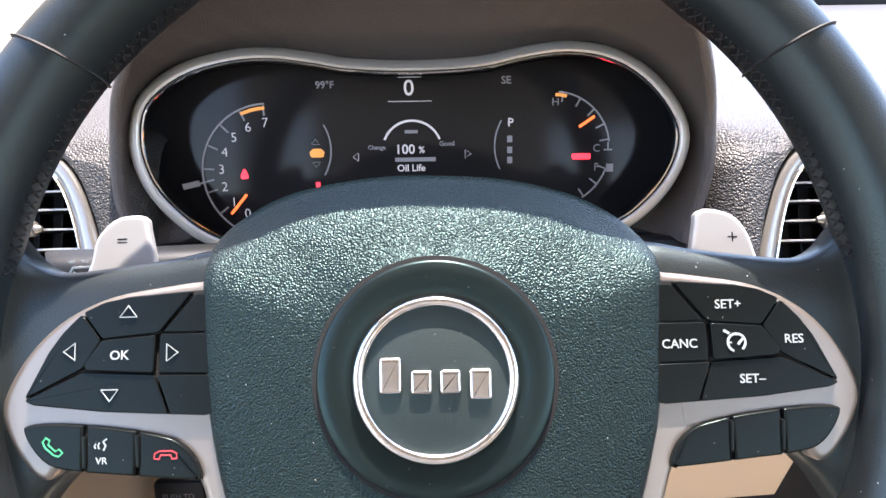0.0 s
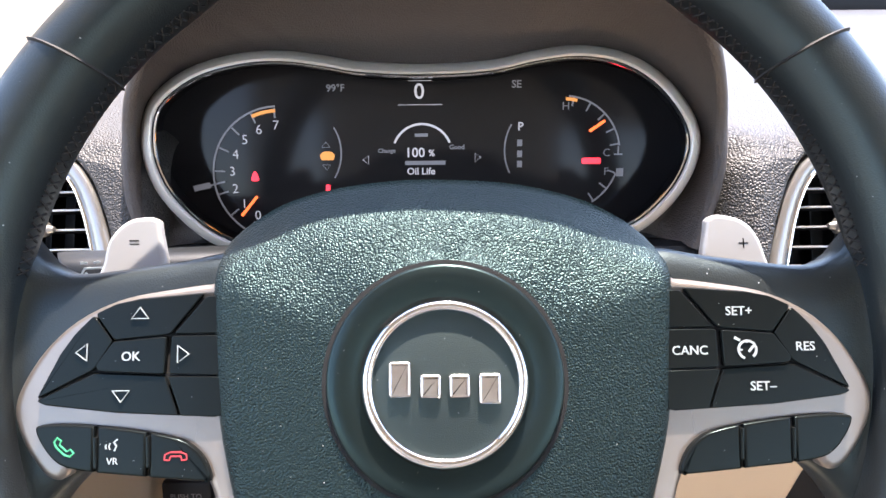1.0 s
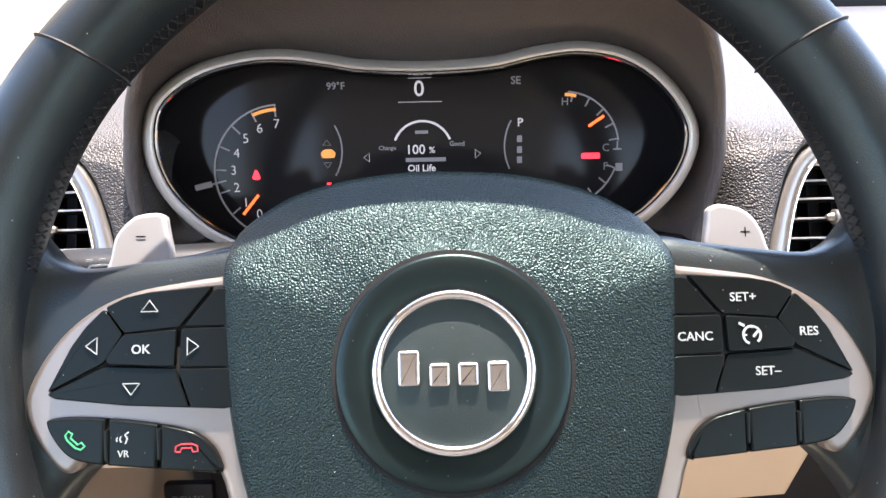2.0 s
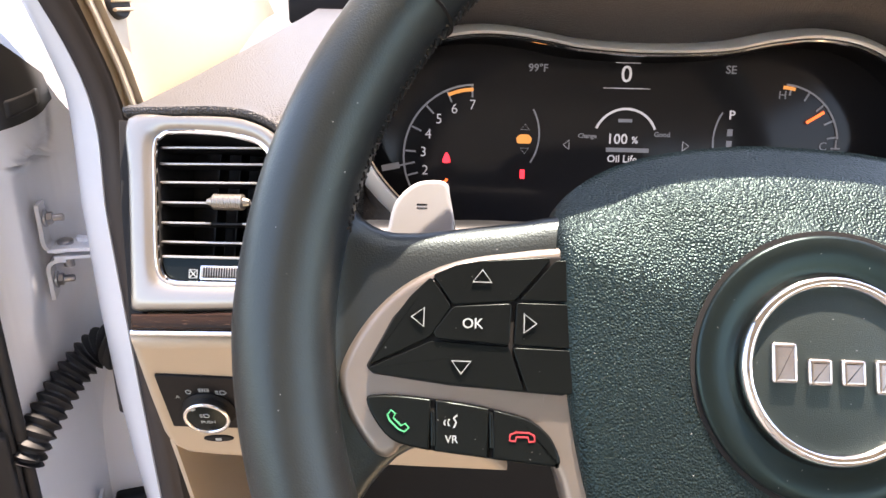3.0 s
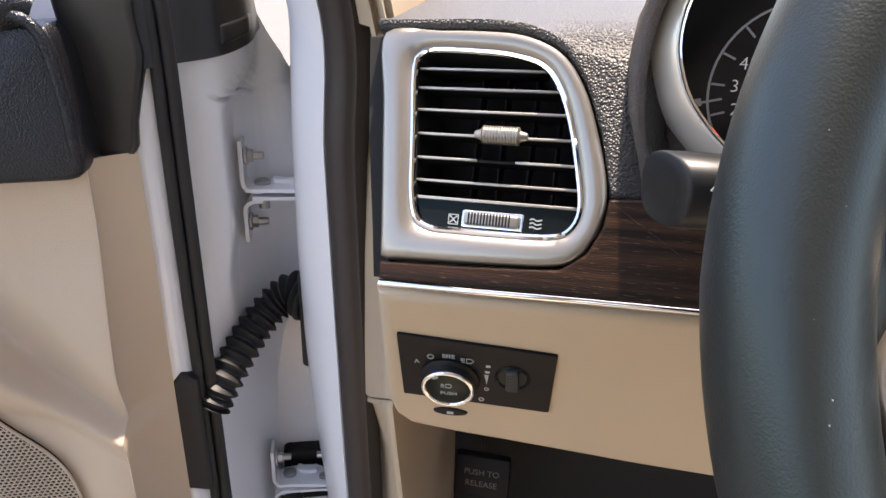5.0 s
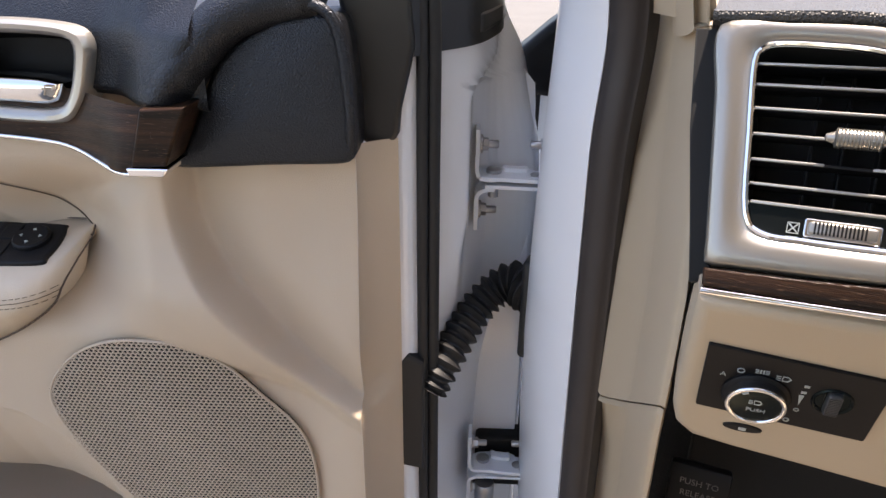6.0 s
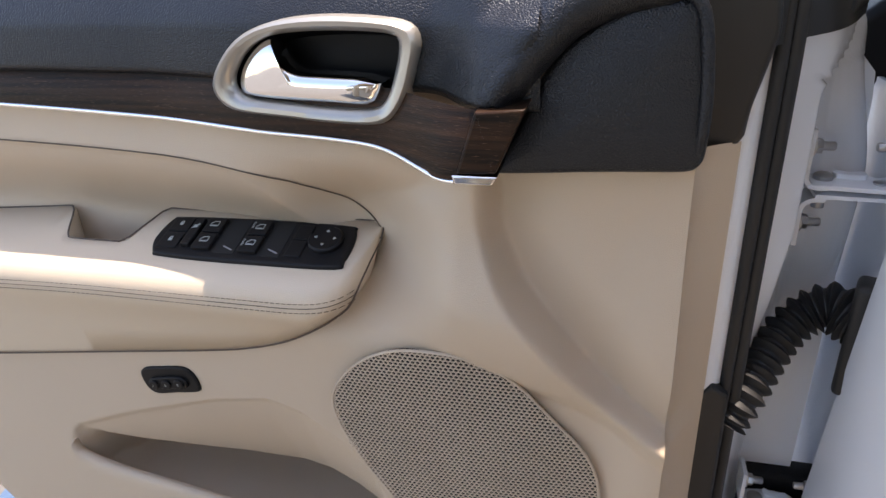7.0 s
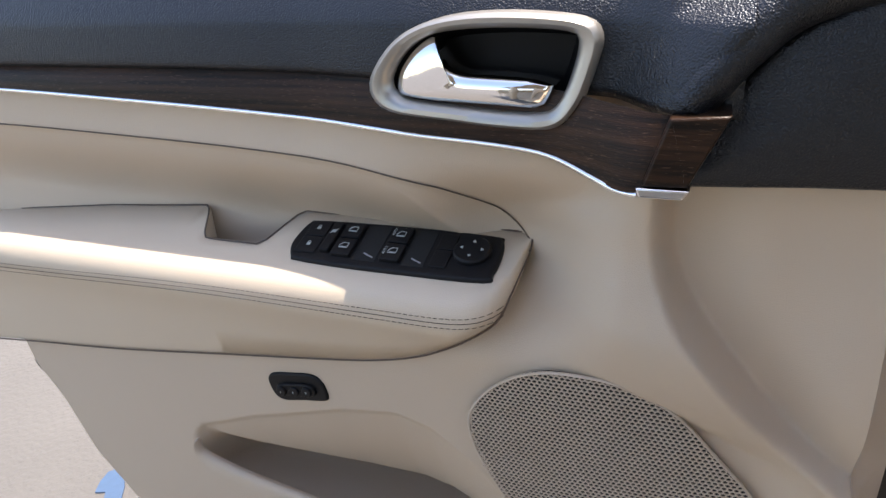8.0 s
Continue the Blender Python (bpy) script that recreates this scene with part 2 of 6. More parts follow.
def slab(outline, z0, z1, r=0.001, steps=3, dome=0.0, rings=5):
    """A plate with rounded upper edge; outline in x, y; dome: how far its middle rises."""
    o = ccw([Vector(p[:2]) for p in outline])
    lev = [[(p.x, p.y, z0) for p in o]]
    for s in range(steps + 1):
        a = s / steps * math.pi / 2
        q = inset(o, r * (1 - math.cos(a)))
        lev.append([(p.x, p.y, z1 - r + r * math.sin(a)) for p in q])
    if dome:
        q = inset(o, r)
        c = sum(q, Vector((0, 0))) / len(q)
        for s in range(1, rings + 1):
            f = 1 - s / (rings + 0.25)
            lev.append([(*(c + (p - c) * f), z1 + dome * (1 - f * f)) for p in q])
    else:
        q = inset(o, r + min(0.0004, 0.3 * r + 0.0001))
        lev.append([(p.x, p.y, z1) for p in q])
    bm = lathe_rings(lev, cap_first=True)
    bmesh.ops.remove_doubles(bm, verts=bm.verts, dist=2e-6)
    return bm


def polar(outline, c, n=72):
    """The outline met by n even rays from c."""
    o = [Vector(p[:2]) for p in outline]
    c, out = Vector(c), []
    for i in range(n):
        d = Vector((math.cos(2 * math.pi * i / n), math.sin(2 * math.pi * i / n)))
        best = 0.0
        for a in range(len(o)):
            p, q = o[a] - c, o[(a + 1) % len(o)] - c
            e = q - p
            det = d.x * -e.y + e.x * d.y
            if abs(det) < 1e-12:
                continue
            t = (p.x * -e.y + e.x * p.y) / det
            s = (d.x * p.y - d.y * p.x) / det
            if t > 0 and -1e-6 <= s <= 1 + 1e-6:
                best = max(best, t)
        out.append(c + d * best)
    return out


def sweep(path, profile, up=(0, 0, 1), closed=False, size=None, caps=True):
    """A profile (side, up) drawn along a path."""
    path = [Vector(p) for p in path]
    n, rings = len(path), []
    for i, p in enumerate(path):
        a = path[i - 1] if (closed or i) else p
        b = path[(i + 1) % n] if (closed or i < n - 1) else p
        t = (b - a).normalized()
        u = Vector(up) - t * Vector(up).dot(t)
        u.normalize()
        s = t.cross(u)
        f = size(i / max(1, n - 1)) if size else 1.0
        rings.append([p + (s * x + u * y) * f for x, y in profile])
    return lathe_rings(rings, cap_first=caps and not closed, cap_last=caps and not closed, loop=closed)


def circle(r, n=10, sx=1.0, sy=1.0):
    return [(r * sx * math.cos(2 * math.pi * i / n), r * sy * math.sin(2 * math.pi * i / n)) for i in range(n)]


def turned(profile, n=48, axis="z", at=(0, 0, 0)):
    """A body of revolution: profile of (radius, height)."""
    rings = []
    for r, h in profile:
        ring = []
        for i in range(n):
            a = 2 * math.pi * i / n
            x, y = max(r, 1e-5) * math.cos(a), max(r, 1e-5) * math.sin(a)
            p = (x, y, h) if axis == "z" else (h, x, y) if axis == "x" else (y, h, x)
            ring.append(Vector(p) + Vector(at))
        rings.append(ring)
    return lathe_rings(rings, cap_first=True)


def block(size, at=(0, 0, 0), r=0.0, seg=2, turn=None):
    bm = bmesh.new()
    bmesh.ops.create_cube(bm, size=1.0)
    for v in bm.verts:
        v.co = Vector((v.co.x * size[0], v.co.y * size[1], v.co.z * size[2]))
    if r:
        bmesh.ops.bevel(bm, geom=list(bm.edges), offset=r, segments=seg, affect="EDGES", profile=0.5)
    if turn:
        bmesh.ops.transform(bm, matrix=turn, verts=bm.verts)
    bmesh.ops.translate(bm, verts=bm.verts, vec=at)
    return bm


def patch(f, nu, nv, thick=0.0):
    """A sheet f(s, t) over the unit square; thick: a second skin behind it."""
    bm = bmesh.new()
    g = [[bm.verts.new(f(i / nu, j / nv)) for j in range(nv + 1)] for i in range(nu + 1)]
    for i in range(nu):
        for j in range(nv):
            bm.faces.new((g[i][j], g[i + 1][j], g[i + 1][j + 1], g[i][j + 1]))
    if thick:
        bm.normal_update()
        bmesh.ops.solidify(bm, geom=list(bm.faces), thickness=thick)
    return bm


def join(*bms):
    out = bmesh.new()
    for b in bms:
        me = bpy.data.meshes.new("piece")
        b.to_mesh(me)
        b.free()
        out.from_mesh(me)
        bpy.data.meshes.remove(me)
    return out


def part(name, bm, material, parent=None, label="", angle=38, flip=True):
    if flip:
        bmesh.ops.recalc_face_normals(bm, faces=list(bm.faces))
    me = bpy.data.meshes.new(name)
    bm.to_mesh(me)
    bm.free()
    for p in me.polygons:
        p.use_smooth = True
    me.set_sharp_from_angle(angle=radians(angle))
    me.materials.append(material)
    ob = new(name, me)
    if parent:
        ob.parent = parent
    if label:
        tagged(ob, label)
    return ob


def thing(name, m, label, category, group="", kind=""):
    ob = new(name)
    ob.empty_display_size = 0.05
    ob.matrix_world = m
    return tagged(ob, label, category, group, kind)


def basis(o, x, y):
    x, y = Vector(x).normalized(), Vector(y).normalized()
    z = x.cross(y).normalized()
    y = z.cross(x)
    m = Matrix((x, y, z)).transposed().to_4x4()
    m.translation = o
    return m


def words(name, body, size, material, parent, at, turn=0.0, bold=0.0, shear=0.0):
    cu = bpy.data.curves.new(name, "FONT")
    cu.body, cu.size, cu.extrude, cu.offset, cu.shear = body, size, 0.00008, bold, shear
    cu.align_x, cu.align_y, cu.resolution_u = "CENTER", "CENTER", 3
    tmp = bpy.data.objects.new("tmp", cu)
    scene.collection.objects.link(tmp)
    dg = bpy.context.evaluated_depsgraph_get()
    me = bpy.data.meshes.new_from_object(tmp.evaluated_get(dg))
    bpy.data.objects.remove(tmp)
    me.name = name
    me.materials.clear()
    me.materials.append(material)
    ob = new(name, me)
    ob.parent = parent
    ob.matrix_basis = pose(*at, 0, 0, turn)
    return ob


def bar(x, y, w, h, z, t=0.0002, turn=0.0):
    return block((w, h, t), (x, y, z), turn=pose(0, 0, 0, 0, 0, turn))


def stroke(pts, w, z, closed=False, t=0.0002):
    """A flat line of width w through 2D points."""
    return sweep([(p[0], p[1], z) for p in pts], [(-w / 2, -t), (w / 2, -t), (w / 2, t), (-w / 2, t)], closed=closed)


def lerp_table(table, x):
    if x <= table[0][0]:
        return table[0][1]
    for (a, p), (b, q) in zip(table, table[1:]):
        if x <= b:
            s = (x - a) / (b - a)
            return p + (q - p) * s
    return table[-1][1]


def smooth(a, b, x):
    t = min(1.0, max(0.0, (x - a) / (b - a)))
    return t * t * (3 - 2 * t)


# ---- ground and car shell ----
part("ground", patch(lambda s, t: Vector((-300 + 600 * s, -300 + 600 * t, 0)), 40, 40), M_CONCRETE)
tagged(bpy.data.objects["ground"], "pale sunlit concrete parking ground with faint stains", "ground", kind="structure")
blue = part("road_marking", slab(cr([(0.0, 0.0), (0.16, -0.03), (0.17, 0.03), (0.30, 0.05), (0.28, 0.14), (0.02, 0.10)], k=2), 0.0, 0.004, 0.001), M_BLUE)
blue.matrix_world = pose(-2.01, 0.42, 0.0, 0, 0, -40) @ Matrix.Diagonal((0.4, 0.4, 1, 1))
tagged(blue, "faded light blue paint mark on the concrete", "road marking", kind="structure")


def structure(name, bm, material, label, category="car body"):
    return tagged(part(name, bm, material), label, category, kind="structure")


structure("ceiling", block((1.55, 2.4, 0.05), (0.26, -1.06, 1.66), 0.01), M_ROOF, "beige cloth headliner under the car roof", "ceiling")
structure("wall_right", block((0.06, 3.2, 0.76), (1.06, -0.6, 0.72), 0.01), M_DASHTAN, "tan trim of the far side of the cabin", "wall")
structure("wall_back", block((1.5, 0.06, 0.8), (0.26, -2.2, 0.75), 0.01), M_DASHTAN, "tan trim at the back of the cabin", "wall")
structure("floor", block((1.45, 3.3, 0.06), (0.33, -0.55, 0.36), 0.01), M_DASHTAN, "tan carpeted car floor", "floor")
structure("pillar_rear", block((0.09, 0.16, 1.3), (-0.47, -0.95, 1.03), 0.02), M_DASHTAN, "tan trimmed pillar behind the door opening", "pillar")
structure("firewall", block((1.45, 0.05, 0.78), (0.33, 0.86, 0.72), 0.01), M_CARPET, "dark carpeted wall ahead of the footwell", "wall")

# Out of view: a plain slab added to darken what the wheel reflects.
structure("wall_seat", block((0.52, 0.12, 0.92), (0.0, -0.56, 0.93), 0.05, 4), M_TANHIDE, "unseen tan seat-back slab added to darken the wheel's reflections", "wall")

# ---- steering wheel ----
WHEEL = basis((-0.0085, 0.2155, 1.0683), (1, 0, 0), (0, 0.454, 0.891))
wheel = thing("steering_wheel", WHEEL, "black leather steering wheel with silver spokes and buttons", "steering wheel")


def rim_radii(a):
    """Inner and outer radius of the rim at angle a from its right, round (0, 0.008)."""
    side = abs(math.cos(a)) ** 3
    low = max(0.0, -math.sin(a))
    return 0.1645 - 0.007 * side - 0.004 * low, 0.1950 - 0.0040 * side - 0.010 * low


def rim_point(a, b):
    """A point on the rim's skin: a round the wheel, b round the section (0 outwards)."""
    ri, ro = rim_radii(a)
    rc, h = (ri + ro) / 2, (ro - ri) / 2
    r = rc + h * math.cos(b)
    # Last term lifts the unseen rim top so its shadow reaches the airbag.
    return Vector((r * math.cos(a), 0.008 + r * math.sin(a), 0.0190 * math.sin(b) - 0.003 + 0.007 * smooth(0.80, 0.94, math.sin(a))))


rings = []
for i in range(160):
    a = 2 * math.pi * i / 160
    rings.append([rim_point(a, 2 * math.pi * j / 28) for j in range(28)])
part("rim", lathe_rings(rings, cap_last=False, loop=True), M_LEATHER, wheel, "smooth black leather rim")

for ang, slant in ((39.4, -1.3), (140.8, 1.3)):
    ring = []
    for j in range(40):
        b = 2 * math.pi * j / 40
        a0 = radians(ang + slant * math.cos(b))
        p, q = rim_point(a0 - 0.004, b), rim_point(a0 + 0.004, b)
        c = rim_point(a0, 0) * 0.5 + rim_point(a0, math.pi) * 0.5
        d = ((p + q) / 2 - c).normalized()
        ring.append([p, (p + q) / 2 + d * 0.0011, q])
    part("seam", lathe_rings([[r[k] for r in ring] for k in range(3)], cap_last=False), M_STITCH, wheel, "raised seam across the leather rim")

bits = []
for s in (-1, 1):
    for i in range(46):
        a = math.pi / 2 + s * (radians(8) + i * radians(1.55))
        for z, da in ((0.17, 0.008), (-0.17, 0.008)):
            p, q = rim_point(a - da, math.pi - z), rim_point(a + da, math.pi + z)
            c = Vector((0, 0.008, 0))
            p, q = p + (c - p).normalized() * 0.0001, q + (c - q).normalized() * 0.0001
            bits.append(sweep([p, (p + q) / 2 + (c - p).normalized() * 0.0003, q], circle(0.0005, 5), up=(0, 0, 1)))
part("stitching", join(*bits), M_STITCH, wheel, "crossed dark thread along the inner rim")["kind"] = "stuff"

BUTTONS = {
    "up": [(-0.126, 0.026), (-0.1185, 0.0295), (-0.111, 0.031), (-0.087, 0.033), (-0.099, 0.0183), (-0.119, 0.0165)],
    "left": [(-0.1265, 0.0255), (-0.1195, 0.016), (-0.126, 0.006), (-0.146, -0.004), (-0.138, 0.012), (-0.133, 0.019)],
    "enter": [(-0.119, 0.016), (-0.100, 0.0175), (-0.1005, 0.0042), (-0.124, 0.0055), (-0.1252, 0.0075)],
    "right": [(-0.0985, 0.0178), (-0.080, 0.0178), (-0.080, 0.0035), (-0.099, 0.0042)],
    "corner": [(-0.086, 0.032), (-0.080, 0.032), (-0.080, 0.0185), (-0.0975, 0.0185)],
    "down": [(-0.1255, 0.0048), (-0.1005, 0.0036), (-0.0955, -0.0105), (-0.119, -0.009), (-0.144, -0.006), (-0.146, -0.0047)],
    "blank": [(-0.0995, 0.0034), (-0.080, 0.003), (-0.080, -0.011), (-0.0945, -0.0107)],
}
BANK = [(-0.1462, -0.0148), (-0.1435, -0.0131), (-0.1322, -0.0130), (-0.1123, -0.0150), (-0.0985, -0.0176), (-0.0920, -0.0198), (-0.0865, -0.0245), (-0.0835, -0.0305),
        (-0.0838, -0.0332), (-0.0865, -0.0338), (-0.112, -0.0315), (-0.128, -0.0298), (-0.1372, -0.0274), (-0.1432, -0.0212)]


def cut(o, lo, hi):
    """The part of an outline between two values of x (convex enough)."""
    o = [Vector(p) for p in o]
    for limit, sign in ((lo, 1), (hi, -1)):
        res = []
        for i in range(len(o)):
            a, b = o[i - 1], o[i]
            ia, ib = sign * (a.x - limit) >= 0, sign * (b.x - limit) >= 0
            if ia != ib:
                t = (limit - a.x) / (b.x - a.x)
                res.append(a + (b - a) * t)
            if ib:
                res.append(b)
        o = res
    return o


def grown(o, k=3):
    """A polygon with slightly rounded corners."""
    o = ccw([Vector(p) for p in o])
    res = []
    for i in range(len(o)):
        a, b, c = o[i - 1], o[i], o[(i + 1) % len(o)]
        f = min(0.0012, 0.3 * (a - b).length, 0.3 * (c - b).length)
        p, q = b + (a - b).normalized() * f, b + (c - b).normalized() * f
        for s in range(k + 1):
            t = s / k
            res.append(p * (1 - t) ** 2 + b * 2 * t * (1 - t) + q * t * t)
    return res


def tri_icon(x, y, turn, size=0.0031):
    c, q = math.cos(radians(turn)), math.sin(radians(turn))
    pts = [(c * a - q * b, q * a + c * b) for a, b in ((0.75 * size, 0.0), (-0.55 * size, 0.98 * size), (-0.55 * size, -0.98 * size))]
    return stroke([(x + a, y + b) for a, b in pts], 0.00042, 0.0051, closed=True)


def handset(x, y, turn):
    """The outline of a telephone receiver."""
    pts = [(-0.0040, 0.0006), (-0.0038, -0.0012), (-0.0020, -0.0020), (0.0020, -0.0020), (0.0038, -0.0012), (0.0040, 0.0006), (0.0022, 0.0008), (0.0018, -0.0006), (-0.0018, -0.0006), (-0.0022, 0.0008)]
    c, s = math.cos(radians(turn)), math.sin(radians(turn))
    return stroke([(x + c * p - s * q, y + s * p + c * q) for p, q in pts], 0.0005, 0.0049, closed=True)


SPOKE_TOP = [(0.072, 0.050), (0.085, 0.049), (0.098, 0.0462), (0.118, 0.0435), (0.132, 0.0418), (0.140, 0.0415), (0.147, 0.0430), (0.154, 0.0480), (0.161, 0.0590), (0.165, 0.0700), (0.170, 0.083), (0.178, 0.096)]
SPOKE_LOW = [(0.072, -0.030), (0.110, -0.030), (0.130, -0.031), (0.138, -0.036), (0.146, -0.046), (0.154, -0.060), (0.163, -0.076), (0.170, -0.086), (0.178, -0.094)]
for s in (-1, 1):
    mx = lambda pts: [(-s * p[0], p[1]) for p in pts]
    rows = []
    for k in range(25):
        u = 0.169 - 0.097 * k / 24
        hi, lo = lerp_table(SPOKE_TOP, u), lerp_table(SPOKE_LOW, u)
        nt = -0.0055 + 0.0170 * smooth(0.153, 0.180, u)
        mid, h = (hi + lo) / 2, (hi - lo) / 2
        ring = []
        for j in range(36):
            a = 2 * math.pi * j / 36
            c, d = math.cos(a), math.sin(a)
            ring.append((s * u, mid + h * math.copysign(abs(c) ** 0.45, c), (nt - 0.013) + 0.013 * math.copysign(abs(d) ** 0.55, d)))
        rows.append(ring)
    part("spoke_cover", lathe_rings(rows, cap_first=True), M_LEATHER, wheel, "black leather spoke cover", angle=75)
    trim = cr([(-0.080, 0.0364), (-0.0855, 0.0364), (-0.097, 0.0350), (-0.1175, 0.0314), (-0.1335, 0.0241), (-0.1455, 0.0132), (-0.1538, -0.0004), (-0.1556, -0.0102),
               (-0.1515, -0.0212), (-0.1445, -0.0308), (-0.1395, -0.0334), (-0.1360, -0.0318), (-0.132, -0.029), (-0.11, -0.029), (-0.0885, -0.0315), (-0.0845, -0.036), (-0.082, -0.044), (-0.076, -0.064),
               (-0.068, -0.086), (-0.056, -0.086), (-0.072, -0.04), (-0.079, 0.0)], k=5)
    part("spoke_trim", slab(mx(trim), -0.014, 0.0022, 0.0028, steps=4), M_TRIM, wheel, "satin silver spoke trim")
    bed = [(-0.082, 0.0335), (-0.087, 0.0333), (-0.111, 0.0314), (-0.1235, 0.0275), (-0.1385, 0.0122), (-0.1468, -0.0042), (-0.1445, -0.0066), (-0.119, -0.0096), (-0.082, -0.0116)]
    part("button_bed", slab(grown(mx(bed)), -0.002, 0.0026, 0.0004, steps=2), M_DEEP, wheel, "black gap behind the buttons")
    for key, o in BUTTONS.items():
        top = 0.0054 if key == "enter" else 0.0046
        b = part("button", slab(inset(grown(mx(o)), 0.00004), 0.001, top, 0.00032, steps=3), M_GLOSS, wheel, "gloss black button")
        if key == "enter":
            if s > 0:
                words("print", "OK", 0.0046, M_PRINT, b, (-0.1125, 0.0105, 0.0055), bold=0.00004)
            else:
                dial = [stroke([(0.109 + 0.0032 * math.cos(radians(d)), 0.0102 + 0.0032 * math.sin(radians(d))) for d in range(-50, 251, 20)], 0.0008, 0.0056),
                        stroke([(0.1095, 0.0095), (0.1118, 0.0122)], 0.0008, 0.0056), stroke([(0.1045, 0.0146), (0.1065, 0.0135)], 0.0009, 0.0056),
                        stroke([(0.109, 0.0127), (0.109, 0.0136)], 0.0006, 0.0056), stroke([(0.1064, 0.0102), (0.1072, 0.0102)], 0.0006, 0.0056)]
                part("print", join(*dial), M_PRINT, b, "white speed control symbol")
        elif s > 0 and key in ("up", "left", "right", "down"):
            x, y, tn = {"up": (-0.1097, 0.0258, 90), "left": (-0.1300, 0.0122, 180), "right": (-0.0942, 0.0112, 0), "down": (-0.1158, -0.0032, 270)}[key]
            part("print", tri_icon(x, y, tn), M_PRINT, b, "white arrow outline")
        elif s < 0 and key in ("up", "left", "right", "down"):
            body, x, y = {"up": ("SET+", 0.107, 0.0240), "left": ("RES", 0.1305, 0.0110), "right": ("CANC", 0.0886, 0.0100), "down": ("SET–", 0.1145, -0.0030)}[key]
            words("print", body, 0.0046, M_PRINT, b, (x, y, 0.0047), bold=0.00003)
    part("button_bed", slab(mx(cr(BANK, k=3)), -0.004, 0.0024, 0.0006, steps=2), M_DEEP, wheel, "black gap behind the lower buttons")
    for n, (lo, hi) in enumerate(((-0.15, -0.1248), (-0.1240, -0.1062), (-0.1054, -0.080))):
        o = inset(ccw(cut(mx(cr(BANK, k=3)), min(-s * lo, -s * hi), max(-s * lo, -s * hi))), 0.0003)
        b = part("button", slab(o, 0.0, 0.0048, 0.0008, steps=3), M_GLOSS, wheel, "gloss black lower button")
        if s > 0 and n == 0:
            part("print", handset(-0.1352, -0.0208, -42), M_GREEN, b, "green telephone outline")
        if s > 0 and n == 1:
            words("print", "VR", 0.0034, M_PRINT, b, (-0.1182, -0.0262, 0.0049), bold=0.0)
            part("print", join(stroke([(-0.1165, -0.0185), (-0.1177, -0.0195), (-0.1168, -0.0208), (-0.1175, -0.0225)], 0.0005, 0.0049),
                               stroke([(-0.1190, -0.0198), (-0.1195, -0.0209), (-0.1190, -0.0220)], 0.0004, 0.0049), stroke([(-0.1203, -0.0202), (-0.1207, -0.0210), (-0.1203, -0.0218)], 0.0004, 0.0049)), M_PRINT, b, "white voice symbol")
        if s > 0 and n == 2:
            part("print", handset(-0.0958, -0.0252, 180), M_RED, b, "red hang-up outline")
    for lo in (-0.1244, -0.1058):
        part("button_rib", slab(grown(mx([(lo - 0.0007, -0.0175), (lo + 0.0007, -0.0175), (lo + 0.0012, -0.0285), (lo - 0.0002, -0.0285)])), 0.002, 0.0056, 0.0004, steps=2), M_GLOSS, wheel)

for ob in list(wheel.children):
    if ob.name.split(".")[0] in ("spoke_trim", "button_bed", "button", "button_rib"):
        ob.location.z = -0.0046

paddle_l = cr([(-0.1415, 0.038), (-0.1412, 0.047), (-0.139, 0.0565), (-0.132, 0.0638), (-0.124, 0.0655), (-0.1195, 0.0645), (-0.1180, 0.060), (-0.1165, 0.038)], k=4)
paddle_r = cr([(0.110, 0.036), (0.1108, 0.058), (0.1122, 0.0625), (0.117, 0.0638), (0.126, 0.0615), (0.132, 0.0555), (0.1355, 0.046), (0.136, 0.036)], k=4)
for o, sign in ((paddle_l, "minus"), (paddle_r, "plus")):
    o = [q * 1.035 for q in o]
    p = part("shift_paddle", slab(o, -0.050, -0.045, 0.0018), M_GREY, wheel, "grey plastic shift paddle")
    x, y = (-0.1330, 0.0574) if sign == "minus" else (0.1306, 0.0533)
    marks = [bar(x, y, 0.0042, 0.0006, -0.0450, 0.0002)] + ([bar(x, y, 0.0006, 0.0042, -0.0450, 0.0002)] if sign == "plus" else [bar(x, y - 0.0014, 0.0042, 0.0004, -0.0450, 0.0002)])
    part("print", join(*marks), M_BLACK, p, "dark shift sign")

# airbag cover, hub ring and emblem
edge = [(-0.0885, 0.040), (-0.0875, 0.051), (-0.081, 0.0590), (-0.066, 0.0680), (-0.045, 0.0744), (-0.020, 0.0778), (0.0, 0.0781), (0.028, 0.0762), (0.052, 0.0706), (0.069, 0.0636),
        (0.0805, 0.0555), (0.0870, 0.046), (0.0880, 0.036), (0.087, 0.012), (0.0845, -0.017), (0.0765, -0.045), (0.066, -0.072), (0.050, -0.086), (0.0, -0.092), (-0.052, -0.086),
        (-0.068, -0.070), (-0.079, -0.042), (-0.0855, -0.013), (-0.088, 0.016)]
o = polar([Vector((p.x * (1 - 0.034 * smooth(0.05, 0.085, abs(p.x))), p.y)) for p in cr(edge, k=6)], (0, 0.0), 120)
lev = []
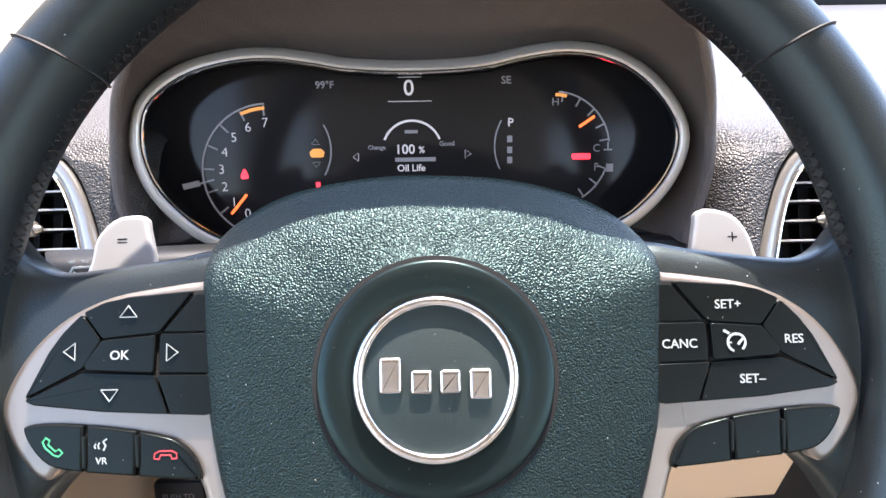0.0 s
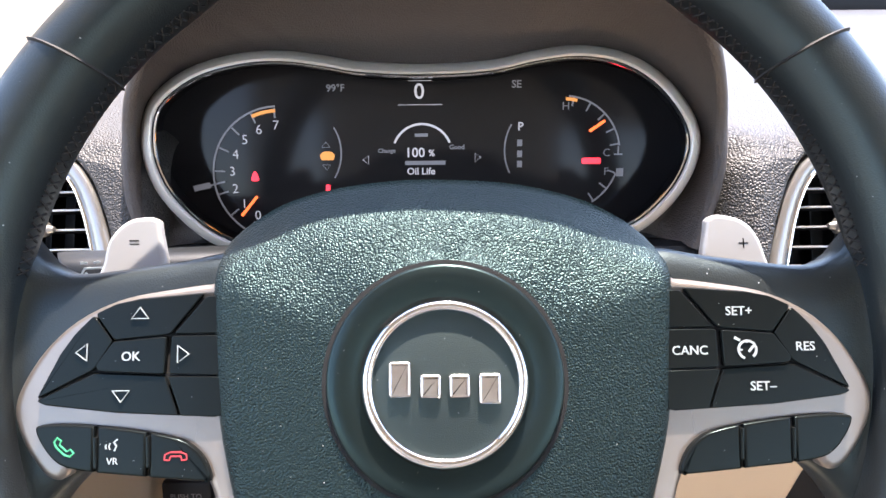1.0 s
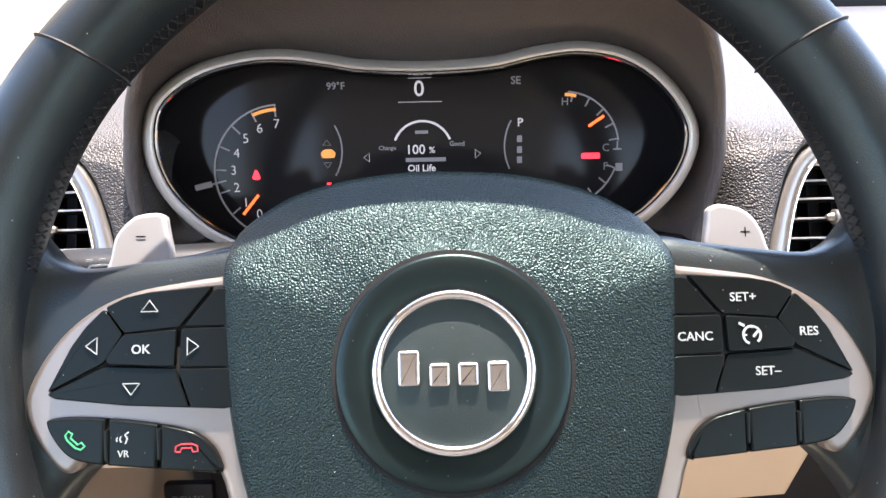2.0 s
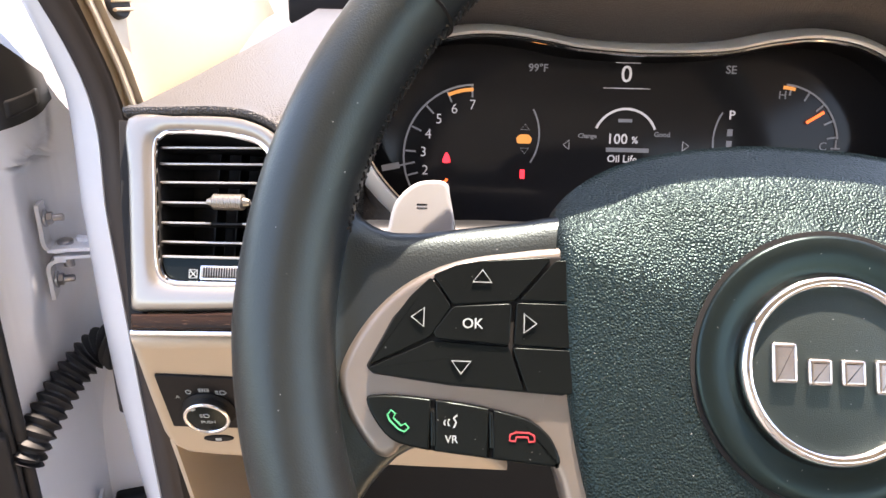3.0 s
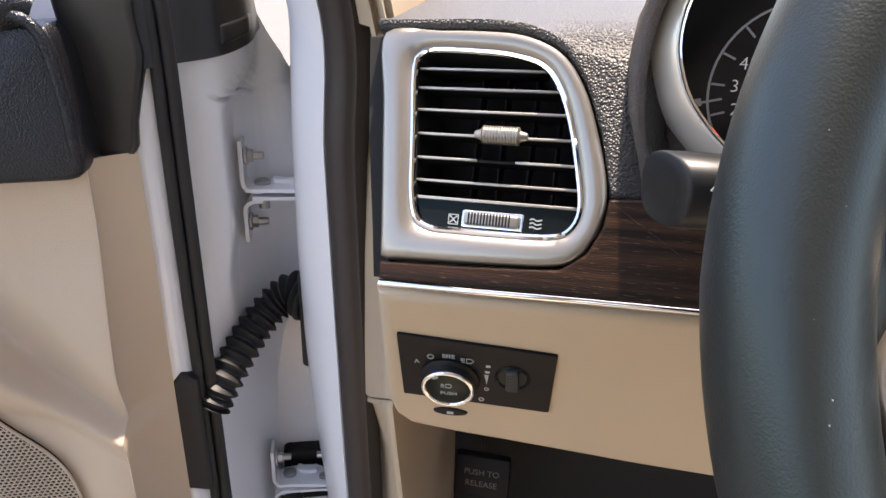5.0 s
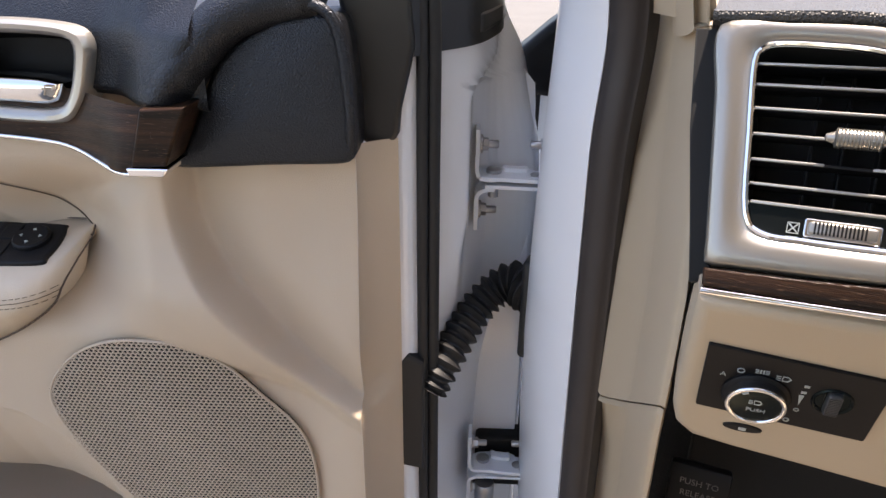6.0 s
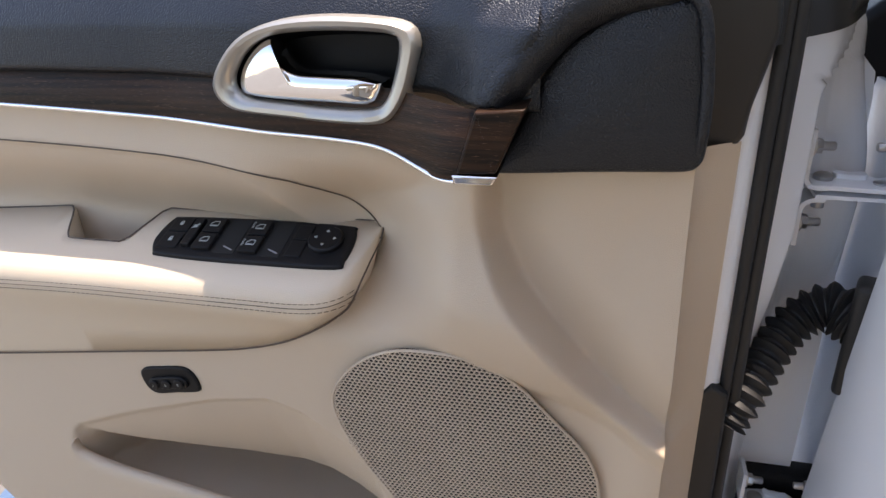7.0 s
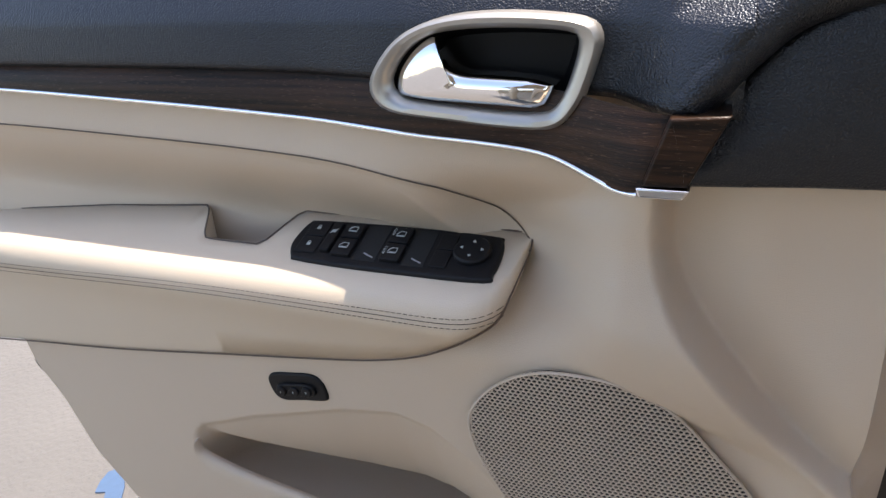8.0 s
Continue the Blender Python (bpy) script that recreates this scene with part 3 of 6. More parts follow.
for d, z, top in ((0.0, -0.036, -0.036), (0.0, -0.012, -0.022), (0.0008, -0.0060, -0.0220), (0.0022, -0.0026, -0.0200), (0.0045, -0.0004, -0.0172), (0.0078, 0.0008, -0.0128), (0.0098, 0.0011, -0.0098), (0.0108, 0.0013, -0.0085), (0.0120, 0.0014, -0.0074), (0.0145, 0.0017, -0.0056), (0.019, 0.0021, -0.0028), (0.026, 0.0024, 0.0004), (0.036, 0.0026, 0.0026)):
    ring = []
    for p in o:
        w = smooth(0.034, 0.066, p.y)
        q = p * max(0.3, 1 - d * (0.55 + 0.75 * w) / p.length)
        if d > 0.03:
            q = p.normalized() * 0.0438
        elif d > 0.02:
            q = p.normalized() * (0.5 * (q.length + 0.0438))
        ring.append((q.x, q.y, z + (top - z) * w))
    lev.append(ring)
part("airbag_cover", lathe_rings(lev, cap_last=True), M_BAG, wheel, "grained black airbag cover", angle=60)
part("hub_ring", turned([(0.0423, 0.0002), (0.0423, 0.0034), (0.0420, 0.0040), (0.0412, 0.0044), (0.0385, 0.0047), (0.036, 0.0046), (0.0325, 0.0036), (0.0305, 0.0030)], 96), M_RING, wheel, "satin black ring round the emblem")
part("hub_groove", turned([(0.0438, 0.0002), (0.0438, 0.0029), (0.0424, 0.0030)], 96), M_DEEP, wheel, "dark groove round the hub ring")
part("emblem_disc", turned([(0.028, 0.001), (0.028, 0.0045), (0.0265, 0.0052)], 72), M_DISC, wheel, "grey fine-grained emblem disc")
part("emblem_ring", sweep([(0.0274 * math.cos(a), 0.0274 * math.sin(a), 0.0050) for a in [2 * math.pi * i / 90 for i in range(90)]],
                          [(0.0021 * math.cos(b), 0.0026 * math.sin(b)) for b in [2 * math.pi * j / 12 for j in range(12)]], closed=True), M_CHROME, wheel, "polished chrome ring")
for x0, x1, y0, y1 in ((-0.0200, -0.0120, -0.0046, 0.0080), (-0.0090, -0.0014, -0.0050, 0.0034), (0.0012, 0.0088, -0.0050, 0.0034), (0.0116, 0.0196, -0.0072, 0.0036)):
    part("emblem_bar", slab(grown(grown([(x0, y0), (x1, y0), (x1, y1), (x0, y1)]), 4), 0.005, 0.0072, 0.0012, steps=4), M_EMBLEM, wheel, "plain raised chrome bar")

# ---- column, stalk ----
column = thing("steering_column", WHEEL, "black plastic steering column shroud behind the wheel", "steering column")
part("shroud", join(block((0.13, 0.11, 0.17), (0.0, -0.01, -0.125), 0.02, 3), block((0.075, 0.075, 0.05), (0, 0, -0.03), 0.01)), M_BLACK, column, "black shroud")
stalk = thing("wiper_stalk", pose(-0.1425, 0.325, 1.065, 0, 0, 6), "black plastic stalk with white wiper symbols", "stalk")


def stalk_ring(x, r, slope):
    """A softly squared section of the lever; slope: how far its near side is cut back."""
    out = []
    for k in range(36):
        a = 2 * math.pi * k / 36
        f = 1 / (abs(math.cos(a)) ** 2.6 + abs(math.sin(a)) ** 2.6) ** (1 / 2.6)
        y, z = r * f * math.cos(a), r * f * math.sin(a)
        out.append((x + slope * (r - y) / (2 * r), y, z))
    return out


part("lever", lathe_rings([stalk_ring(*p) for p in ((-0.0590, 0.0060, 0.0052), (-0.0617, 0.0122, 0.0106), (-0.0615, 0.0128, 0.0111), (-0.0600, 0.0131, 0.0111), (-0.048, 0.0131, 0.009), (-0.034, 0.0126, 0.0), (0.03, 0.0122, 0.0), (0.08, 0.010, 0.0))], cap_first=True), M_STALK, stalk, "black lever with a slanted end", angle=40)
wip = part("print", join(stroke([(-0.030, -0.003), (-0.026, 0.003), (-0.018, 0.003), (-0.014, -0.003)], 0.0010, 0.0), stroke([(-0.022, -0.005), (-0.026, 0.001)], 0.0009, 0.0),
                         bar(-0.026, 0.0058, 0.003, 0.001, 0.0), bar(-0.020, 0.0058, 0.003, 0.001, 0.0)), M_PRINT, stalk, "white wiper symbol")
wip.matrix_basis = pose(-0.0135, -0.0129, 0.0070, 84, 0, 0)

# ---- instrument cluster ----
CLUSTER = basis((-0.032, 0.4708, 1.1034), (1, 0, 0), (0, 0.1971, 0.9804))
cluster = thing("instrument_cluster", CLUSTER, "instrument cluster with dark display and chrome rim, switched on", "instrument cluster")
RIM20 = [(-0.173, 0.003), (-0.165, 0.026), (-0.139, 0.045), (-0.106, 0.054), (-0.077, 0.0553), (-0.048, 0.0515), (-0.027, 0.048), (0.013, 0.046), (0.057, 0.048), (0.087, 0.054),
         (0.116, 0.057), (0.146, 0.052), (0.172, 0.037), (0.192, 0.013), (0.198, -0.009), (0.190, -0.034), (0.172, -0.056), (0.150, -0.070), (0.10, -0.085), (0.012, -0.090),
         (-0.08, -0.085), (-0.128, -0.072), (-0.158, -0.046), (-0.171, -0.021)]
rim = polar(cr(RIM20, k=6), (0.0125, -0.012), 160)
C0 = Vector((0.0125, -0.004))
outer = [C0 + (p - C0) * 0.950 for p in rim]
mid = [C0 + (p - C0) * 0.972 for p in inset(rim, 0.0026)]
inner = [C0 + (p - C0) * 1.02 for p in inset(rim, 0.0072)]
EYE = Vector((0.022, 0.005))
base = [EYE + (p - EYE) * 1.0266 for p in outer]
crest = [EYE + (p - EYE) * 0.9919 for p in inset(outer, 0.0046)]
slope = lambda f: [p.lerp(q, f) for p, q in zip(base, crest)]
part("chrome_rim", lathe_rings([[(p.x, p.y, z) for p in r] for r, z in ((inset(base, -0.0022), 0.014), (inset(base, -0.0006), 0.0275), (base, 0.0310), (slope(0.12), 0.0343), (slope(0.5), 0.0405), (slope(0.88), 0.0450), (crest, 0.0460), (inset(crest, 0.0009), 0.0456), (inset(crest, 0.0013), 0.0440))], cap_last=False), M_SATIN, cluster, "satin silver rim")
part("inner_rim", sweep([(p.x, p.y, 0.0422) for p in inset(crest, 0.0022)], circle(0.0012, 8), closed=True), M_CHROME, cluster, "thin bright inner rim")
part("bowl", lathe_rings([[(p.x, p.y, z) for p in r] for r, z in ((inset(crest, 0.0012), 0.0442), (inset(crest, 0.0030), 0.0410), (mid, 0.026), (inner, 0.010), (inset(inner, 0.003), 0.001))], cap_last=False), M_BLACK, cluster, "black wall inside the rim")
face = part("display_face", slab(inset(inner, -0.002), -0.012, 0.0, 0.0005, steps=1), M_FACE, cluster, "gloss black display")


def arc(cx, cy, r, a0, a1, w, z=0.0009, n=24, sy=1.0):
    return stroke([(cx + r * math.cos(radians(a0 + (a1 - a0) * i / n)), cy + sy * r * math.sin(radians(a0 + (a1 - a0) * i / n))) for i in range(n + 1)], w, z)


# rev counter
GX, GY = -0.087, -0.026
dial = [arc(GX, GY, 0.0465, 92, 245, 0.0012)]
for k in range(8):
    a = 93 + (7 - k) * 20.8
    dial.append(stroke([(GX + r * math.cos(radians(a)), GY + r * math.sin(radians(a))) for r in (0.0385, 0.0455)], 0.0011, 0.0009))
    words("number", str(k), 0.0092, M_LIT, face, (GX + 0.0335 * math.cos(radians(a)), GY + 0.0335 * math.sin(radians(a)), 0.0006), bold=-0.0001)
part("dial_scale", join(*dial), M_DIM, face, "pale rev counter scale")
part("red_zone", arc(GX, GY, 0.0435, 92, 114, 0.0022, 0.0011), M_AMBER, face, "orange upper end of the scale")
part("needle", stroke([(GX - 0.017, GY - 0.015), (GX - 0.0285, GY - 0.0285)], 0.0019, 0.0016), M_NEEDLE, face, "orange needle at rest")
part("warning_light", slab(cr([(-0.1075, -0.030), (-0.1025, -0.030), (-0.1035, -0.0255), (-0.105, -0.0235), (-0.1065, -0.0255)], k=3), 0.0, 0.001, 0.0003, steps=1), M_TELL, face, "red warning light")
part("trip_mark", join(bar(-0.142, -0.034, 0.012, 0.004, 0.0008, turn=12), stroke([(-0.136, -0.033), (-0.126, -0.0305)], 0.0012, 0.0008)), M_DIM, face, "dim mark beside the dial")
# temperature and fuel
TX, TY = 0.109, -0.014
part("dial_scale", join(arc(TX, TY, 0.0395, 85, 8, 0.0011), arc(TX, TY, 0.0395, -20, -58, 0.0011),
                        *[stroke([(TX + r * math.cos(radians(a)), TY + r * math.sin(radians(a))) for r in (0.033, 0.039)], 0.0011, 0.0009) for a in (80, 62, 44, 26, 10, -20, -38, -56)]), M_DIM, face, "pale temperature and fuel scale")
part("hot_end", arc(TX, TY, 0.0375, 88, 76, 0.0022, 0.0011, 6), M_AMBER, face, "orange hot end")
part("needle", stroke([(TX + 0.018, TY + 0.0155), (TX + 0.0285, TY + 0.0225)], 0.0019, 0.0016), M_NEEDLE, face, "orange temperature needle")
part("warning_light", slab(grown([(0.1225, -0.0209), (0.1355, -0.0209), (0.1355, -0.0168), (0.1225, -0.0168)]), 0, 0.001, 0.0003, steps=1), M_TELL, face, "red seat belt warning")
for body, x, y, size in (("H", 0.1105, 0.0185, 0.0075), ("C", 0.1395, -0.0135, 0.0075), ("F", 0.1395, -0.0265, 0.0075)):
    words("number", body, size, M_DIM, face, (x, y, 0.0006))
part("symbol", join(bar(0.1475, -0.0145, 0.006, 0.001, 0.0008), bar(0.1475, -0.012, 0.001, 0.006, 0.0008), bar(0.149, -0.027, 0.005, 0.0055, 0.0008)), M_DIM, face, "dim gauge symbols")
# middle display
for body, x, y, size, m in (("99°F", -0.0470, 0.0320, 0.0068, M_DIM), ("0", 0.0100, 0.0290, 0.0150, M_LIT), ("SE", 0.0765, 0.0335, 0.0072, M_DIM), ("P", 0.0795, 0.0050, 0.0080, M_LIT), ("100", 0.0065, -0.0122, 0.0092, M_LIT), ("%", 0.0180, -0.0126, 0.0062, M_LIT),
                            ("Oil Life", 0.0105, -0.0250, 0.0066, M_LIT), ("98736", 0.0120, -0.0420, 0.0070, M_DIM), ("Good", 0.0355, -0.0085, 0.0045, M_DIM), ("Change", -0.0130, -0.0105, 0.0040, M_DIM)):
    words("display_text", body, size, m, face, (x, y, 0.0006), bold=0.0001)
for bm in (bar(0.0105, 0.0205, 0.030, 0.0004, 0.0008), bar(0.0105, 0.0365, 0.016, 0.0003, 0.0008), arc(0.0115, -0.0130, 0.0205, 158, 22, 0.0015),
                           tri_icon(-0.027, -0.0165, 180, 0.003), tri_icon(0.0495, -0.0155, 0, 0.003)):
    part("display_line", bm, M_LIT, face, "white display line")
for bm in (arc(-0.078, -0.0110, 0.0335, 30, -32, 0.0010), arc(0.104, -0.0110, 0.0355, 150, 206, 0.0010), bar(0.0135, -0.0190, 0.028, 0.0028, 0.0008), bar(0.011, 0.0, 0.009, 0.0022, 0.0008),
                           bar(0.079, -0.006, 0.0035, 0.0045, 0.0007), bar(0.079, -0.0135, 0.0035, 0.0045, 0.0007), bar(0.079, -0.0205, 0.0035, 0.0045, 0.0007)):
    part("display_line", bm, M_DIM, face, "faint display line")
part("warning_light", slab(grown([(-0.0585, -0.0165), (-0.0500, -0.0165), (-0.0490, -0.0130), (-0.0515, -0.0105), (-0.0570, -0.0105), (-0.0595, -0.0130)]), 0, 0.001, 0.0003, steps=1), M_AMBER, face, "amber car symbol")
part("symbol", join(tri_icon(-0.0542, -0.0060, 90, 0.0028), tri_icon(-0.0542, -0.0210, 270, 0.0028)), M_DIM, face)
part("warning_light", bar(-0.0545, -0.0365, 0.003, 0.006, 0.0008), M_TELL, face, "small red mark")

# hood over the cluster
hood = thing("cluster_hood", CLUSTER, "black grained hood over the instrument cluster", "dashboard hood")
ARCH = [(-0.168, -0.078), (-0.176, -0.045), (-0.177, -0.012), (-0.1705, 0.018), (-0.154, 0.044), (-0.133, 0.069), (-0.101, 0.0875), (-0.05, 0.103), (0.02, 0.109), (0.10, 0.102), (0.143, 0.088), (0.175, 0.064), (0.196, 0.032), (0.205, 0.0), (0.204, -0.033), (0.192, -0.075)]
arch = cr(ARCH, closed=False, k=8)
back = []
for p in arch:
    d = (p - Vector((0.0125, -0.012)))
    a = math.atan2(d.y, d.x) % (2 * math.pi)
    back.append(base[int(round(a / (2 * math.pi) * 160)) % 160])


def lip(y):
    """How far the hood's front edge stands out; more at the top."""
    return 0.043 + 0.059 * smooth(-0.005, 0.105, y)


lev = []


def beside(i, out):
    """The arch's point i moved outwards."""
    a, b = arch[max(0, i - 1)], arch[min(len(arch) - 1, i + 1)]
    e = (b - a).normalized()
    return arch[i] + Vector((-e.y, e.x)) * out


for f, dz in ((0.0, 0.0), (0.35, 0.25), (0.7, 0.6), (0.93, 0.9), (1.0, 1.0)):
    lev.append([(*(q + (beside(i, -0.0085) - q) * f), 0.0260 + (lip(arch[i].y) - 0.0260) * dz - 0.010 * math.sin(math.pi * f) * (1 - smooth(-0.01, 0.04, arch[i].y))) for i, q in enumerate(back)])
for out, dz in ((-0.0080, 0.0035), (-0.0040, 0.0045), (-0.0010, 0.002), (0.0005, -0.004)):
    lev.append([(*beside(i, out), lip(p.y) + dz) for i, p in enumerate(arch)])
for fall, dz in ((0.99, -0.025), (0.95, -0.06), (0.86, -0.11), (0.70, -0.17), (0.48, -0.24), (0.20, -0.32), (-0.1, -0.40)):
    lev.append([(p.x, p.y * fall if p.y > 0 else p.y, lip(p.y) + dz) for p in arch])
part("hood", lathe_rings(lev, closed=False, cap_last=False), M_HOOD, hood, "grained brown-black hood", angle=70)
part("lower_skirt", block((0.36, 0.06, 0.03), (0.0125, -0.100, 0.03), 0.008), M_BLACK, hood, "black panel under the cluster")

# ---- dashboard ----
dash = thing("dashboard", pose(0, 0, 0), "dashboard with black grained top and tan lower panel", "dashboard")


part("top_pad", patch(lambda s, t: Vector((-0.195 + 0.35 * s, 0.50 + 0.55 * t, 1.108 + 0.050 * t)), 4, 6, 0.01), M_PAD, dash)

VENT = basis((-0.2866, 0.4074, 1.0362), (0.9965, -0.0752, 0.0373), (0, 0.4444, 0.8958))
VENT_TOP = [(-0.05, 0.0762), (0.003, 0.0770), (0.015, 0.0762), (0.025, 0.0748), (0.036, 0.0712), (0.0455, 0.0656), (0.053, 0.0565), (0.0588, 0.0473), (0.0678, 0.0233), (0.0735, 0.0003), (0.0748, -0.0067), (0.10, -0.0062)]
TOP = [(0.4367, 1.0950), (0.4415, 1.1005), (0.4500, 1.1052), (0.4650, 1.1083), (0.55, 1.114), (0.70, 1.126), (0.95, 1.148), (1.05, 1.158), (1.08, 1.12)]


def side_pad(u):
    """The pad beside and over the vent, from its lower edge to the windscreen."""
    v0 = lerp_table(VENT_TOP, u)
    pts = [VENT @ Vector((u, v0 + dv, n)) for dv, n in ((0.0, -0.012), (0.0006, -0.003), (0.0018, -0.0008), (0.0035, 0.0))]
    low = v0 + 0.0045
    for k in range(7):
        v = low + (0.0655 - low) * k / 6 if low < 0.064 else low + 0.0002 * k
        pts.append(VENT @ Vector((u, v, 0.0004 * math.sin(v * 40) if low < 0.064 else 0.0)))
    z0, shift = pts[-1].z, -0.0755 * u
    x = pts[-1].x
    for i, (y, z) in enumerate(TOP):
        if low >= 0.064 and i < 3:
            pts.append(Vector((x, pts[-1].y + 0.003, z0 + (1.1075 - z0) * (i + 1) / 4)))
        else:
            pts.append(Vector((x, y + 0.001 + shift * (1 - smooth(0.5, 0.9, y)), z + 0.037 * u * smooth(0.9, 0.45, y))))
    bend = 0.022 * (max(0.0, u - 0.0745) / 0.023) ** 2
    inwards = VENT.to_3x3() @ Vector((0, 0, -1))
    return [p + inwards * bend * smooth(0.62, 0.46, p.y) for p in pts]


us = [-0.0555 + 0.0555 * i / 6 for i in range(6)] + [0.0 + 0.0025 * i for i in range(40)]
part("top_pad", lathe_rings([side_pad(u) for u in us], closed=False, cap_last=False), M_PAD, dash, "grained black pad over and beside the vent", angle=70)
us = [-0.80 + 0.07 * i for i in range(11)] + [-0.0655] + us
mirrored = []
for u in us:
    mirrored.append([Vector((-0.0176 - p.x, p.y - 0.0094 * smooth(0.5, 0.4, p.y) - 0.0755 * min(0.0, u + 0.0655) * (0 if p.y > 0.9 else smooth(0.9, 0.5, p.y)) * -1, p.z)) for p in side_pad(u)])
part("top_pad", lathe_rings(mirrored, closed=False, cap_last=False), M_PAD, dash, "grained black pad on the far side", angle=70)
LAMP = basis((-0.2587, 0.3985, 0.9317), (0.9985, 0.0522, 0.0172), (0, -0.3135, 0.9496))
low = cr([(-0.0665, 0.051), (0.10, 0.0495), (0.118, 0.0490), (0.1245, 0.028), (0.1285, 0.004), (0.134, -0.025), (0.141, -0.046), (0.152, -0.066), (0.174, -0.0925), (0.084, -0.0840), (0.01, -0.0745), (-0.034, -0.0695), (-0.0560, -0.0655), (-0.0655, -0.056), (-0.0685, -0.042), (-0.0680, 0.0)], k=1)
ob = part("knee_panel", slab(grown(low, 4), -0.035, 0.0, 0.007, steps=5), M_DASHTAN, dash, "tan lower dash panel")
ob.matrix_basis = LAMP
far = part("knee_panel", slab(grown([(0.300, 0.049), (0.56, 0.047), (0.56, -0.19), (0.335, -0.19), (0.285, -0.11), (0.296, -0.03)]), -0.035, 0.0, 0.005, steps=4), M_DASHTAN, dash, "tan panel on the far side of the column")
far.matrix_basis = LAMP
# A black slab paints the shade of the opening round the column.
gap = part("column_opening", slab(grown([(0.105, 0.055), (0.32, 0.055), (0.31, -0.085), (0.13, -0.085)]), -0.045, -0.034, 0.002), M_DEEP, dash, "black sheet painting the shaded opening round the steering column")
gap.matrix_basis = LAMP
wood = [(-0.0386, -0.0475), (0.0, -0.046), (0.054, -0.0425), (0.0665, -0.0335), (0.0730, -0.020), (0.0745, -0.0062), (0.102, -0.0045), (0.23, -0.004), (0.23, -0.053), (0.139, -0.0530), (0.059, -0.0545), (-0.0380, -0.0568)]
ob = part("wood_trim", slab(grown(wood), -0.012, 0.0012, 0.0015), M_WOOD, dash, "dark open-pore wood trim")
ob.matrix_basis = VENT
ob = part("chrome_strip", sweep([(-0.0380, -0.0590, -0.001), (0.0, -0.0580, -0.001), (0.06, -0.0562, -0.001), (0.139, -0.0545, -0.001), (0.23, -0.0545, -0.001)], circle(0.0019, 10)), M_CHROME, dash, "thin chrome strip under the wood")
ob.matrix_basis = VENT
ob = part("side_gap", slab(cr([(-0.0640, 0.0765), (-0.0480, 0.0765), (-0.0440, 0.023), (-0.0360, -0.044), (-0.0370, -0.054), (-0.0450, -0.056), (-0.0490, -0.03), (-0.0580, 0.023)], k=1), -0.03, -0.010, 0.0008), M_DEEP, dash, "dark joint between dash end and side trim")
ob.matrix_basis = VENT
# Black sheets under the dash: the footwell's shade as colour.
part("footwell", join(block((0.9, 0.02, 0.45), (0.15, 0.70, 0.66), 0.005), block((0.9, 0.18, 0.02), (0.15, 0.60, 0.860), 0.005)), M_DEEP, dash, "near-black sheets with the footwell's shade in their colour")


